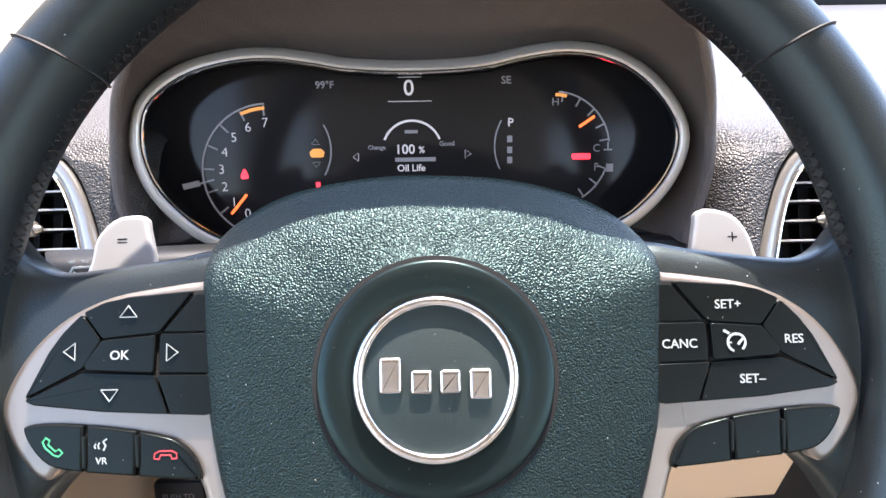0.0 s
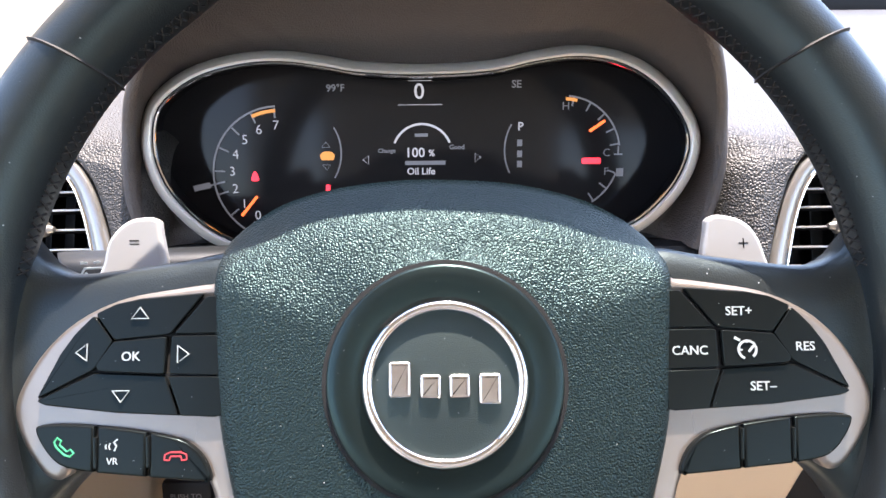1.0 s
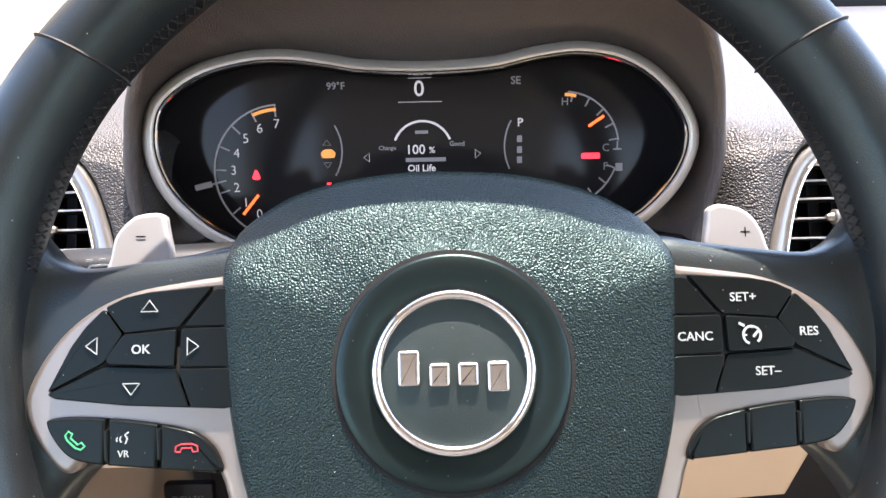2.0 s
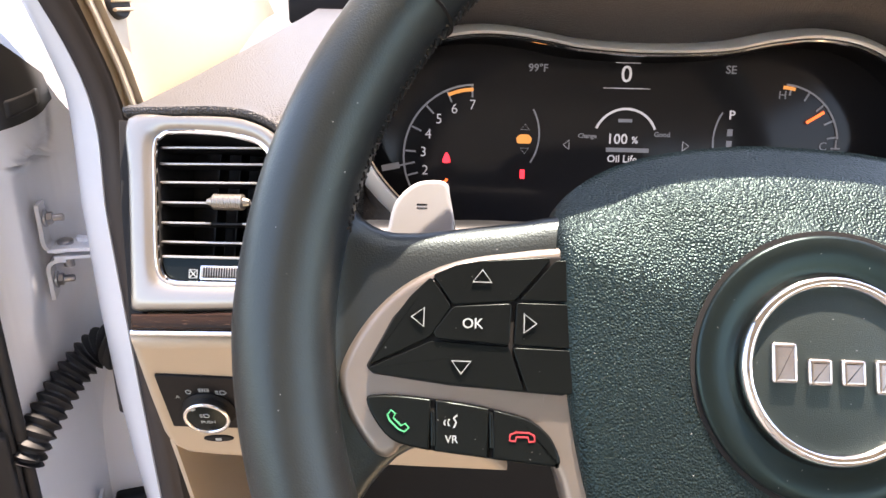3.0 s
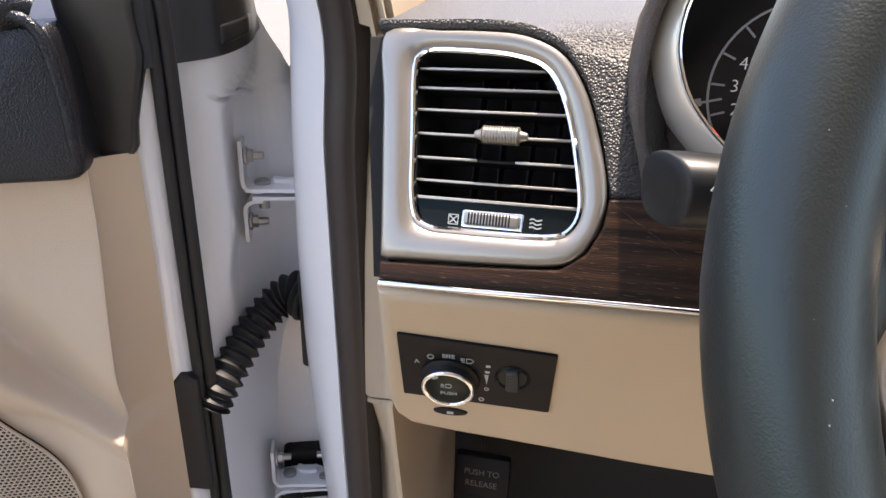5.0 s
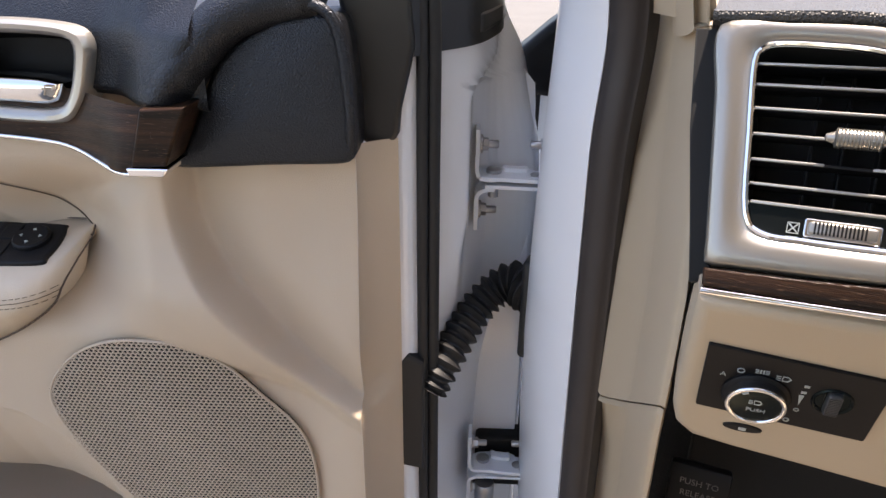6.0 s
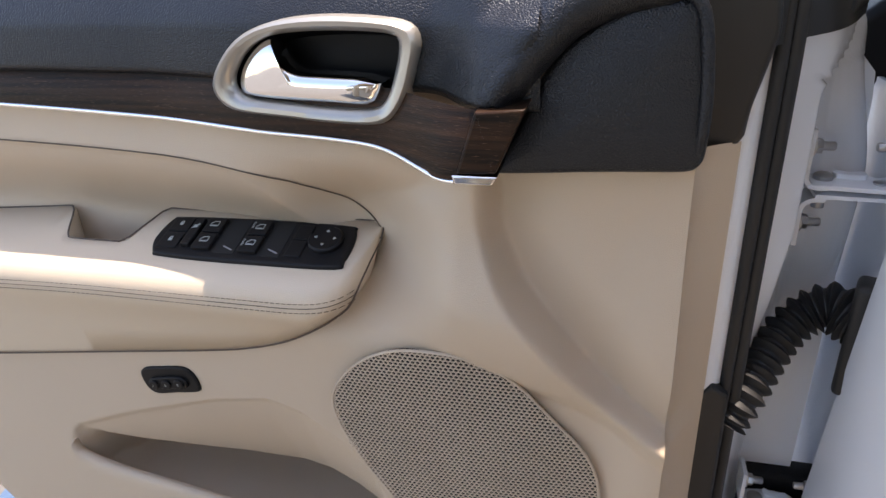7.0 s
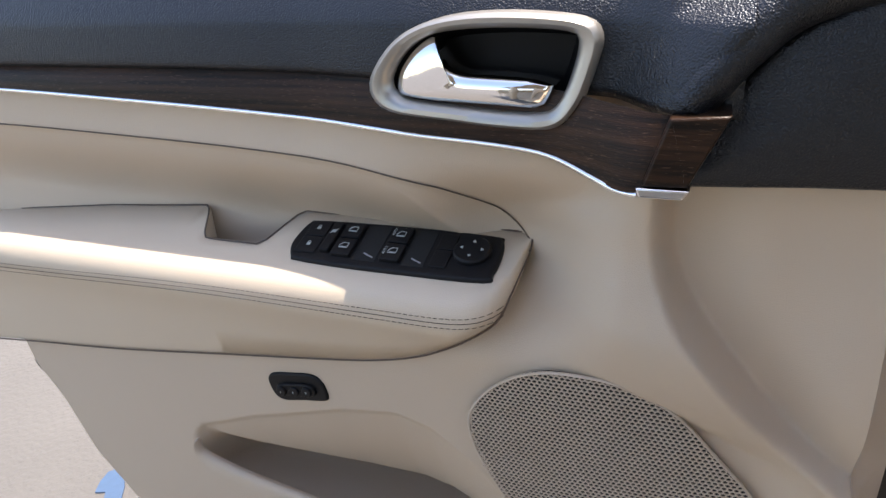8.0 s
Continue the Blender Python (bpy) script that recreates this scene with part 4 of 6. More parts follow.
# ---- air vents ----
def air_vent(m, label):
    v = thing("air_vent", m, label, "air vent", group="dashboard air vents")
    fo = polar(cr([(-0.0515, 0.0750), (-0.02, 0.0762), (0.003, 0.0762), (0.025, 0.0742), (0.045, 0.065), (0.058, 0.047), (0.067, 0.023), (0.0728, 0.0), (0.072, -0.017), (0.066, -0.0315), (0.054, -0.0405), (0.018, -0.0435), (-0.030, -0.0455), (-0.0385, -0.0460), (-0.0402, -0.032), (-0.0440, 0.002), (-0.0482, 0.040)], k=4), (0.012, 0.012), 120)
    IN = [(-0.0330, 0.056), (-0.030, 0.064), (-0.022, 0.0672), (0.0, 0.0668), (0.018, 0.0652), (0.035, 0.0605), (0.045, 0.050), (0.053, 0.031), (0.059, 0.007), (0.0620, -0.012), (0.058, -0.0232), (0.048, -0.0278), (0.020, -0.0288), (0.002, -0.0288), (-0.016, -0.0278), (-0.025, -0.0175), (-0.0295, 0.020)]
    fi = polar(cr(IN, k=4), (0.012, 0.012), 120)
    lev = [[(p.x, p.y, -0.014) for p in fo], [(p.x, p.y, -0.002) for p in fo]]
    for t, z in ((0.04, 0.0005), (0.12, 0.0018), (0.35, 0.0026), (0.65, 0.0022), (0.9, 0.0008), (1.0, -0.0015)):
        lev.append([(*(a + (b - a) * t), z) for a, b in zip(fo, fi)])
    part("frame", lathe_rings(lev, cap_last=False), M_FRAME, v, "satin silver frame")
    part("inner_trim", sweep([(p.x, p.y, -0.001) for p in inset(fi, 0.0008)], circle(0.0017, 8), closed=True), M_CHROME, v, "polished inner trim")
    part("duct", lathe_rings([[(p.x, p.y, z) for p in inset(fi, d)] for d, z in ((0.001, -0.002), (0.002, -0.018), (0.004, -0.045))], cap_last=True), M_DEEP, v, "black duct")
    for x in (0.0, 0.014, 0.03, 0.044):
        part("vane", block((0.0012, 0.078, 0.014), (x, 0.024, -0.031), 0.0004), M_BLACK, v)
    fic = cr(IN, k=4)
    for n, y in enumerate((0.0572, 0.0468, 0.0350, 0.0222, 0.0095, -0.0025)):
        c = cut([Vector((p.y, p.x)) for p in fic], y - 0.0006, y + 0.0006)
        x0, x1 = min(p.y for p in c) + 0.002, max(p.y for p in c) - 0.002
        sl = part("slat", block((x1 - x0, 0.0016, 0.013), ((x0 + x1) / 2, y, -0.0125), 0.0006), M_BLACK, v)
        gap = [(x0, x1)] if n != 4 else [(x0, 0.006), (0.026, x1)]
        for a, b in gap:
            part("slat_edge", block((b - a, 0.0014, 0.0022), ((a + b) / 2, y, -0.0052), 0.0005), M_SILVER, sl, "bright slat edge")
    prof = [(0.0005, -0.0140), (0.0018, -0.0135), (0.0030, -0.0100)]
    for k in range(13):
        x = -0.0090 + k * 0.0015
        prof += [(0.0046, x - 0.0004), (0.0050, x), (0.0046, x + 0.0004)]
    prof += [(0.0030, 0.0100), (0.0018, 0.0135), (0.0005, 0.0140)]
    part("knob", turned(prof, 20, axis="x", at=(0.0178, 0.0224, -0.0015)), M_FRAME, v, "ribbed silver aiming knob", angle=25)
    plate = cut([Vector((p.y, p.x)) for p in inset(ccw(fic), 0.0022)], -0.04, -0.0118)
    part("lower_plate", slab([(p.y, p.x) for p in plate], -0.012, -0.0035, 0.0008), M_GLOSS, v, "dark plate under the slats")
    part("plate_edge", block((0.082, 0.0016, 0.002), (0.0180, -0.0118, -0.0032), 0.0005), M_SILVER, v)
    part("thumbwheel_bed", slab(grown([(0.002, -0.0258), (0.034, -0.0258), (0.034, -0.0166), (0.002, -0.0166)]), -0.004, -0.0024, 0.0006), M_CHROME, v)
    part("thumbwheel", block((0.0285, 0.0066, 0.006), (0.018, -0.0212, -0.0018), 0.0016, 3), M_FRAME, v, "ribbed grey thumbwheel")
    part("thumbwheel_rib", join(*[block((0.0008, 0.0060, 0.0004), (0.0065 + k * 0.0016, -0.0212, 0.0013)) for k in range(14)]), M_BLACK, v, "dark ribs")
    part("print", join(stroke([(-0.0050, -0.0245), (0.0, -0.0245), (0.0, -0.0195), (-0.0050, -0.0195)], 0.0005, -0.0033, closed=True), stroke([(-0.0045, -0.0240), (-0.0005, -0.0200)], 0.0005, -0.0033), stroke([(-0.0045, -0.0200), (-0.0005, -0.0240)], 0.0005, -0.0033)), M_PRINT, v, "white closed symbol")
    part("print", join(*[stroke(cr([(0.0370, y), (0.0385, y + 0.0007), (0.0405, y - 0.0003), (0.0430, y + 0.0004)], closed=False, k=3), 0.0006, -0.0033) for y in (-0.0190, -0.0210, -0.0230)]), M_PRINT, v, "white air symbol")
    return v


air_vent(VENT, "silver framed air vent with six dark slats beside the wheel")
air_vent(basis((0.2690, 0.3980, 1.0362), (1, 0, 0), (0, 0.4444, 0.8958)) @ Matrix.Diagonal((-1, 1, 1, 1)), "silver framed air vent on the far side of the cluster")

# ---- headlamp switch ----
lamp = thing("headlamp_switch", LAMP, "dark headlamp switch panel with a round silver-ringed knob", "headlamp switch")
part("plate", slab(grown([(-0.0570, 0.0220), (0.0300, 0.0150), (0.0280, -0.0350), (-0.0570, -0.0300)]), -0.004, 0.0020, 0.0006), M_BLACK, lamp, "dark grey plate")
KX, KY = -0.0290, -0.0120
kn = part("knob", turned([(0.0172, 0.001), (0.0172, 0.0032), (0.0164, 0.0042)] + [(0.0150 if k % 2 else 0.0155, 0.0046 + 0.0005 * k) for k in range(9)] + [(0.0146, 0.0092), (0.0120, 0.0096)], 44, at=(KX, KY, 0)), M_BLACK, lamp, "ribbed black knob")
part("knob_ring", sweep([(KX + 0.0137 * math.cos(a), KY + 0.0137 * math.sin(a), 0.0093) for a in [2 * math.pi * i / 48 for i in range(48)]], circle(0.0014, 10), closed=True), M_CHROME, kn, "chrome ring")
part("knob_face", turned([(0.0130, 0.0090), (0.0130, 0.0095), (0.012, 0.0098)], 40, at=(KX, KY, 0)), M_GLOSS, kn, "dark knob face")
words("print", "PUSH", 0.0040, M_PRINT, kn, (KX + 0.0005, KY - 0.0030, 0.0100))
part("print", join(stroke([(KX - 0.0010 + x, KY + 0.0020 + y) for x, y in ((0, 0), (0.0025, 0), (0.0035, 0.0015), (0.0025, 0.003), (0, 0.003))], 0.0005, 0.0100, closed=True), *[bar(KX - 0.0028, KY + y, 0.0020, 0.0005, 0.0100) for y in (0.0023, 0.0035, 0.0047)]), M_PRINT, kn, "fog lamp symbol")
part("pointer", bar(KX - 0.0065, KY + 0.0100, 0.003, 0.0014, 0.0102, 0.0006, 30), M_PRINT, kn)
words("print", "A", 0.0046, M_PRINT, lamp, (-0.0470, 0.0010, 0.0022))
part("print", stroke([(-0.0390 + 0.0017 * math.cos(radians(d)), 0.0060 + 0.0017 * math.sin(radians(d))) for d in range(0, 360, 30)], 0.0005, 0.0022, closed=True), M_PRINT, lamp, "off symbol")
part("print", join(*[bar(x, 0.0075 + dy, 0.0018, 0.0005, 0.0022) for x in (-0.0315, -0.0265) for dy in (-0.0012, 0.0, 0.0012)], bar(-0.0297, 0.0075, 0.0008, 0.003, 0.0022), bar(-0.0283, 0.0075, 0.0008, 0.003, 0.0022)), M_PRINT, lamp, "parking lamp symbol")
part("print", join(stroke([(-0.0190, 0.0033), (-0.0165, 0.0033), (-0.0150, 0.0050), (-0.0165, 0.0067), (-0.0190, 0.0067)], 0.0005, 0.0022, closed=True), *[bar(-0.0210, y, 0.0022, 0.0005, 0.0022) for y in (0.0035, 0.0050, 0.0065)]), M_PRINT, lamp, "headlamp symbol")
part("print", join(bar(-0.0070, 0.0020, 0.0026, 0.0018, 0.0022), bar(-0.0075, -0.0030, 0.0026, 0.0018, 0.0022), slab([(-0.0093, -0.0055), (-0.0067, -0.0055), (-0.0079, -0.0140)], 0.0019, 0.0022, 0.0001, steps=1),
                   stroke([(-0.0080 + 0.0012 * math.cos(radians(d)), -0.0180 + 0.0012 * math.sin(radians(d))) for d in range(0, 360, 40)], 0.0004, 0.0022, closed=True)), M_PRINT, lamp, "dimmer scale")
part("print", stroke([(-0.0110 + 0.0014 * math.cos(radians(d)), -0.0280 + 0.0014 * math.sin(radians(d))) for d in range(0, 360, 40)], 0.0006, 0.0022, closed=True), M_PRINT, lamp, "lamp symbol")
part("dimmer_bed", turned([(0.0100, 0.0), (0.0100, 0.0024), (0.0094, 0.0030), (0.0082, 0.0024), (0.0080, 0.0021)], 32, at=(0.0065, -0.0065, 0)), M_GLOSS, lamp)
part("dimmer_wheel", join(block((0.0072, 0.0165, 0.006), (0.0065, -0.0065, 0.0030), 0.0018, 3), *[block((0.0062, 0.0004, 0.0004), (0.0065, -0.0130 + k * 0.0013, 0.0061)) for k in range(11)]), M_WHEELGREY, lamp, "ribbed dark grey dimmer wheel")
rel = thing("fuel_door_button", LAMP, "small oval dark button under the headlamp switch", "button")
part("button", slab([(-0.0300 + 0.0105 * math.cos(a), -0.0455 + 0.0036 * math.sin(a)) for a in [2 * math.pi * i / 28 for i in range(28)]], -0.003, 0.0012, 0.0012, steps=2), M_BLACK, rel)
part("print", bar(-0.030, -0.0455, 0.004, 0.0025, 0.0014), M_PRINT, rel, "pale pump symbol")
brake = thing("brake_release", pose(-0.290, 0.60, 0.672, 78, 0, 0), "black parking brake release handle with pale lettering", "release handle")
part("handle", block((0.055, 0.045, 0.014), (0, 0, -0.008), 0.004), M_BLACK, brake)
words("print", "PUSH TO", 0.0085, M_FAINT, brake, (0, 0.006, 0.0))
words("print", "RELEASE", 0.0085, M_FAINT, brake, (0, -0.006, 0.0))

# ---- pillar, seal and body opening ----
FOOT = cr([(-0.396, 0.560, 1.0985), (-0.379, 0.524, 1.0985), (-0.361, 0.496, 1.0985), (-0.3450, 0.470, 1.0990), (-0.3445, 0.478, 1.096), (-0.353, 0.498, 1.090), (-0.360, 0.540, 1.090), (-0.360, 0.600, 1.096), (-0.369, 0.740, 1.110), (-0.400, 0.960, 1.140), (-0.405, 1.05, 1.150)], closed=False, k=4)


def pillar_trim(s, t):
    f = s * (len(FOOT) - 1)
    i = min(int(f), len(FOOT) - 2)
    base = FOOT[i].lerp(FOOT[i + 1], f - i)
    top = Vector((-0.472 + 0.045 * s, 0.125 + 0.24 * s, 1.61))
    bend = Vector((0.006 - 0.004 * s, 0.055 * (1 - s), 0)) * math.sin(math.pi * t ** 0.8)
    return base.lerp(top, t) + bend


structure("pillar_trim", patch(pillar_trim, 36, 16, 0.008), M_DASHTAN, "tan windscreen pillar trim above the dash", "pillar")
structure("windscreen_frame", block((1.45, 0.03, 0.05), (0.33, 1.10, 1.160), 0.006), M_BLACK, "black frame along the foot of the windscreen", "windscreen frame")
demist = thing("side_demister", basis((-0.3695, 0.512, 1.168), (0, 1, 0), (-0.17, 0, 0.985)) @ Matrix.Diagonal((0.75, 0.75, 1, 1)), "dark oval side window demister in the pillar trim", "air vent")
part("grille", slab([(0.020 * math.cos(a), 0.014 * math.sin(a)) for a in [2 * math.pi * i / 28 for i in range(28)]], -0.01, 0.004, 0.002), M_DEEP, demist)
for y in (-0.006, 0.002):
    part("slat", block((0.034, 0.003, 0.003), (0, y, 0.005), 0.0008), M_DASHTAN, demist)
kick = cr([(-0.400, 0.575), (-0.381, 0.537), (-0.3640, 0.508), (-0.3590, 0.494), (-0.3480, 0.462), (-0.3420, 0.4475), (-0.3385, 0.4445), (-0.3360, 0.4480), (-0.3360, 0.49), (-0.340, 0.56), (-0.345, 0.70), (-0.400, 0.70)], k=3)


def column_of(outline, levels):
    """An upright column; tilt lowers a level towards the front of the car."""
    return lathe_rings([[(p.x + dx, p.y + dy, z - tilt * max(0.0, min(0.10, p.y - 0.4445))) for p in ccw([Vector(q[:2]) for q in outline])] for z, dx, dy, tilt in levels], cap_first=True)


structure("kick_panel", column_of(kick, [(0.8720, 0.0050, -0.0080, 0.75), (0.8745, 0.0055, -0.0125, 0.75), (0.9000, 0.0060, -0.0135, 0.50), (0.9500, 0.0065, -0.0120, 0.20), (1.0000, 0.0035, -0.0010, 0.00), (1.0400, 0.0000, 0.0180, 0.00), (1.0750, -0.0030, 0.0240, 0.00), (1.0950, -0.0045, 0.0265, 0.00), (1.0972, -0.0060, 0.0290, 0.00)]), M_DASHTAN, "tan side panel beside the dash", "trim")
structure("kick_panel", column_of(kick, [(0.3800, 0.0040, 0.0520, 0.00), (0.6000, 0.0040, 0.0400, 0.00), (0.7500, 0.0040, 0.0240, 0.20), (0.8350, 0.0045, 0.0000, 0.50), (0.8660, 0.0050, -0.0095, 0.75), (0.8695, 0.0050, -0.0075, 0.75)]), M_DASHTAN, "tan kick panel below a fine joint", "trim")
SEALPATH = [(-0.3920, 0.578, 0.36), (-0.3940, 0.563, 0.55), (-0.3955, 0.552, 0.70), (-0.3965, 0.544, 0.85), (-0.3970, 0.537, 1.00), (-0.3945, 0.526, 1.12), (-0.425, 0.44, 1.28), (-0.455, 0.29, 1.47), (-0.48, 0.12, 1.62)]
sp = cr(SEALPATH, closed=False, k=8)
structure("door_opening_seal", sweep(sp, [(-0.0150, -0.010), (0.0150, -0.010), (0.0155, 0.002), (0.0125, 0.0080), (0.0095, 0.0086), (0.0075, 0.0108), (0.003, 0.0122), (-0.004, 0.0118), (-0.0105, 0.0085), (-0.0155, 0.002)], up=(-0.15, -0.97, 0)), M_SEAL, "black rubber seal along the door opening", "seal")


FLANGE_X = [(0.36, -0.484), (0.5, -0.4791), (0.6, -0.475), (0.7, -0.4706), (0.8, -0.4659), (0.9, -0.4608), (1.0, -0.4553), (1.1, -0.4495), (1.3, -0.468), (1.62, -0.545)]
FLANGE_Y = [(0.36, 0.728), (0.5, 0.692), (0.6, 0.6634), (0.7, 0.6341), (0.8, 0.6116), (0.9, 0.5961), (1.0, 0.5874), (1.1, 0.5835), (1.3, 0.515), (1.62, 0.21)]


def flange(s, t):
    p = sp[int(round(t * (len(sp) - 1)))]
    a = p + Vector((-0.0135, 0.001, 0))
    b = Vector((lerp_table(FLANGE_X, p.z), lerp_table(FLANGE_Y, p.z), p.z))
    return a.lerp(b, s) + Vector((-0.005, -0.005, 0)) * math.sin(math.pi * s) ** 0.7


structure("body_flange", patch(flange, 8, len(sp) - 1, 0.004), M_WHITE, "white painted body flange beside the seal", "car body")


def jamb(s, t):
    z = 0.36 + 0.635 * t
    c = cr([(-0.4575, 0.600), (-0.4540, 0.640), (-0.4600, 0.690), (-0.480, 0.745), (-0.505, 0.80), (-0.530, 0.86)], closed=False, k=4)
    f = s * (len(c) - 1)
    i = min(int(f), len(c) - 2)
    p = c[i].lerp(c[i + 1], f - i)
    dx, dy = lerp_table(FLANGE_X, z) + 0.4575 + 0.004, lerp_table(FLANGE_Y, z) - 0.600
    return Vector((p.x + dx * (1 - 0.6 * s), p.y + dy * (1 - 0.6 * s), z))


structure("hinge_pillar", patch(jamb, 20, 12, 0.004), M_WHITE, "white painted hinge pillar of the body", "car body")
structure("wing_panel", patch(lambda s, t: Vector((-0.545 - 0.02 * math.sin(2 * t) - 0.05 * s, 0.845 + 1.1 * s, 0.36 + 0.64 * t)), 8, 8, 0.01), M_WHITE, "white front wing ahead of the door", "car body")
# Black block in the gap: its darkness is painted shade.
structure("wing_gap", block((0.13, 0.016, 0.63), (-0.530, 0.885, 0.675), 0.003), M_DEEP, "black block painting the shaded gap between wing and body", "car body")

mirror = thing("door_mirror", pose(-0.505, 0.835, 1.045, 0, 0, 12), "black outside mirror foot ahead of the door", "mirror")
part("housing", slab(cr([(-0.085, -0.052), (-0.02, -0.060), (0.04, -0.066), (0.075, -0.060), (0.080, 0.02), (0.055, 0.032), (0.005, 0.028), (-0.040, -0.006)], k=4), -0.03, 0.05, 0.010, steps=4), M_BLACK, mirror, "black plastic housing").matrix_basis = pose(0, 0, 0, 90, 0, 0)
# Unseen slab, added to keep the sun off hinges and door front face.
part("cap", slab(cr([(-0.16, -0.10), (0.0, -0.17), (0.085, -0.16), (0.10, 0.03), (0.04, 0.08), (-0.14, 0.07)], k=4), 0.150, 0.190, 0.015, steps=3), M_BLACK, mirror, "unseen black slab added above the mirror foot to shade the hinges")


# ---- wiring and door check ----
CHECK = basis((-0.535, 0.652, 0.560), (0.9391, 0.3437, 0), (-0.3437, 0.9391, 0))
check = thing("door_check_strap", CHECK, "dark steel door check mechanism beside the lower hinge", "door check")
# The cavity behind the lever is a black block, its shade in the colour.
part("housing", block((0.075, 0.030, 0.075), (0.044, 0.030, 0.004), 0.006, 3), M_BLACK, check, "dark block painting the shaded cavity behind the lever")
part("strap", sweep(cr([(0.006, 0.0, 0.012), (0.020, 0.0, 0.016), (0.028, 0.0, 0.022), (0.036, 0.0, 0.020), (0.040, 0.0, 0.008), (0.052, 0.0, 0.002), (0.062, 0.0, 0.006), (0.070, 0.0, 0.004)], closed=False, k=4), [(-0.0016, -0.010), (0.0016, -0.010), (0.0016, 0.008), (-0.0016, 0.008)], up=(0, 1, 0)), M_STEEL, check, "wavy steel lever")
part("roller", turned([(0.010, -0.020), (0.0115, -0.018), (0.0115, 0.004), (0.010, 0.006)], 20, at=(0.018, -0.012, -0.008)), M_STEEL, check, "bright roller")

loom = thing("wiring_conduit", pose(0, 0, 0), "black corrugated rubber wiring conduit between door and body", "conduit")
lp = cr([(-0.5450, 0.556, 0.745), (-0.5370, 0.5692, 0.766), (-0.5310, 0.592, 0.785), (-0.5230, 0.616, 0.803), (-0.5090, 0.634, 0.820), (-0.4900, 0.640, 0.830), (-0.4700, 0.634, 0.826)], closed=False, k=14)
n = len(lp)
rings = []
for i, p in enumerate(lp):
    t = (lp[min(i + 1, n - 1)] - lp[max(i - 1, 0)]).normalized()
    a = t.cross(Vector((0, 0, 1))).normalized()
    b = a.cross(t)
    r = 0.0160 + 0.0030 * math.cos(i * 2 * math.pi / 5.0) + 0.006 * smooth(0.55, 1.0, i / n)
    rings.append([p + (a * math.cos(u) + b * math.sin(u)) * r for u in [2 * math.pi * k / 20 for k in range(20)]])
part("bellows", lathe_rings(rings, cap_first=True), M_RUBBER, loom, "ribbed rubber bellows", angle=20)
part("grommet", block((0.018, 0.028, 0.105), (-0.4680, 0.626, 0.815), 0.005, 3), M_RUBBER, loom, "rubber grommet on the body")

# ---- driver's door, open ----
# Local axes: x towards the hinges, y up, z into the cabin. U below counts from the front edge towards the back.
DOOR = basis((-0.5767, 0.4842, 0.12), (0.9391, 0.3437, 0), (0, 0, 1))
door = thing("driver_door", DOOR, "open white car door with tan, black and dark wood trim", "car door")


def D(pts):
    return [(-p[0], p[1]) for p in pts]


RIDGE = [(0.30, -0.28), (0.60, -0.06), (0.650, 0.003), (0.670, 0.0305), (0.6860, 0.052), (0.712, 0.078), (0.7375, 0.0985), (0.760, 0.1165), (0.777, 0.1275), (0.798, 0.1370), (0.8150, 0.1415), (0.830, 0.1430), (0.8516, 0.1425), (0.87, 0.140), (0.90, 0.138), (0.93, 0.121), (0.96, 0.100), (0.985, 0.06), (1.0, 0.02)]
CREASE = [(0.19, 0.72), (0.2345, 0.790), (0.2374, 0.7930), (0.2435, 0.8010), (0.2499, 0.8083), (0.2590, 0.8175), (0.2699, 0.8260), (0.2880, 0.8362), (0.3088, 0.8435), (0.372, 0.8545), (0.472, 0.8615), (0.587, 0.8660), (0.719, 0.8700), (0.9, 0.8725)]
ARMLOW = [(0.20, 0.83), (0.2345, 0.786), (0.2390, 0.770), (0.2440, 0.7555), (0.2515, 0.7440), (0.266, 0.7315), (0.287, 0.7175), (0.3135, 0.7045), (0.345, 0.695), (0.388, 0.687), (0.505, 0.671), (0.645, 0.652), (0.765, 0.640), (0.9, 0.625)]
POCKTOP = [(0.22, 0.48), (0.248, 0.568), (0.278, 0.601), (0.312, 0.627), (0.343, 0.636), (0.40, 0.627), (0.497, 0.597), (0.565, 0.571), (0.580, 0.555), (0.60, 0.53)]

wb = [(0.136, 0.868), (0.152, 0.8672), (0.165, 0.8672), (0.182, 0.8712), (0.212, 0.8780), (0.253, 0.8830), (0.300, 0.8856), (0.350, 0.8878), (0.410, 0.8913), (0.470, 0.8947), (0.530, 0.8977), (0.678, 0.9040), (0.90, 0.911)]


POCKLIP = [(0.22, 0.470), (0.30, 0.485), (0.38, 0.497), (0.453, 0.5095), (0.511, 0.519), (0.543, 0.5265), (0.570, 0.5370), (0.577, 0.552)]


def lip_v(u):
    return lerp_table(POCKLIP, u)


def back_n(u):
    """How far the upper trim sweeps away from the cabin towards the back."""
    return -0.012 * smooth(0.29, 0.42, u)


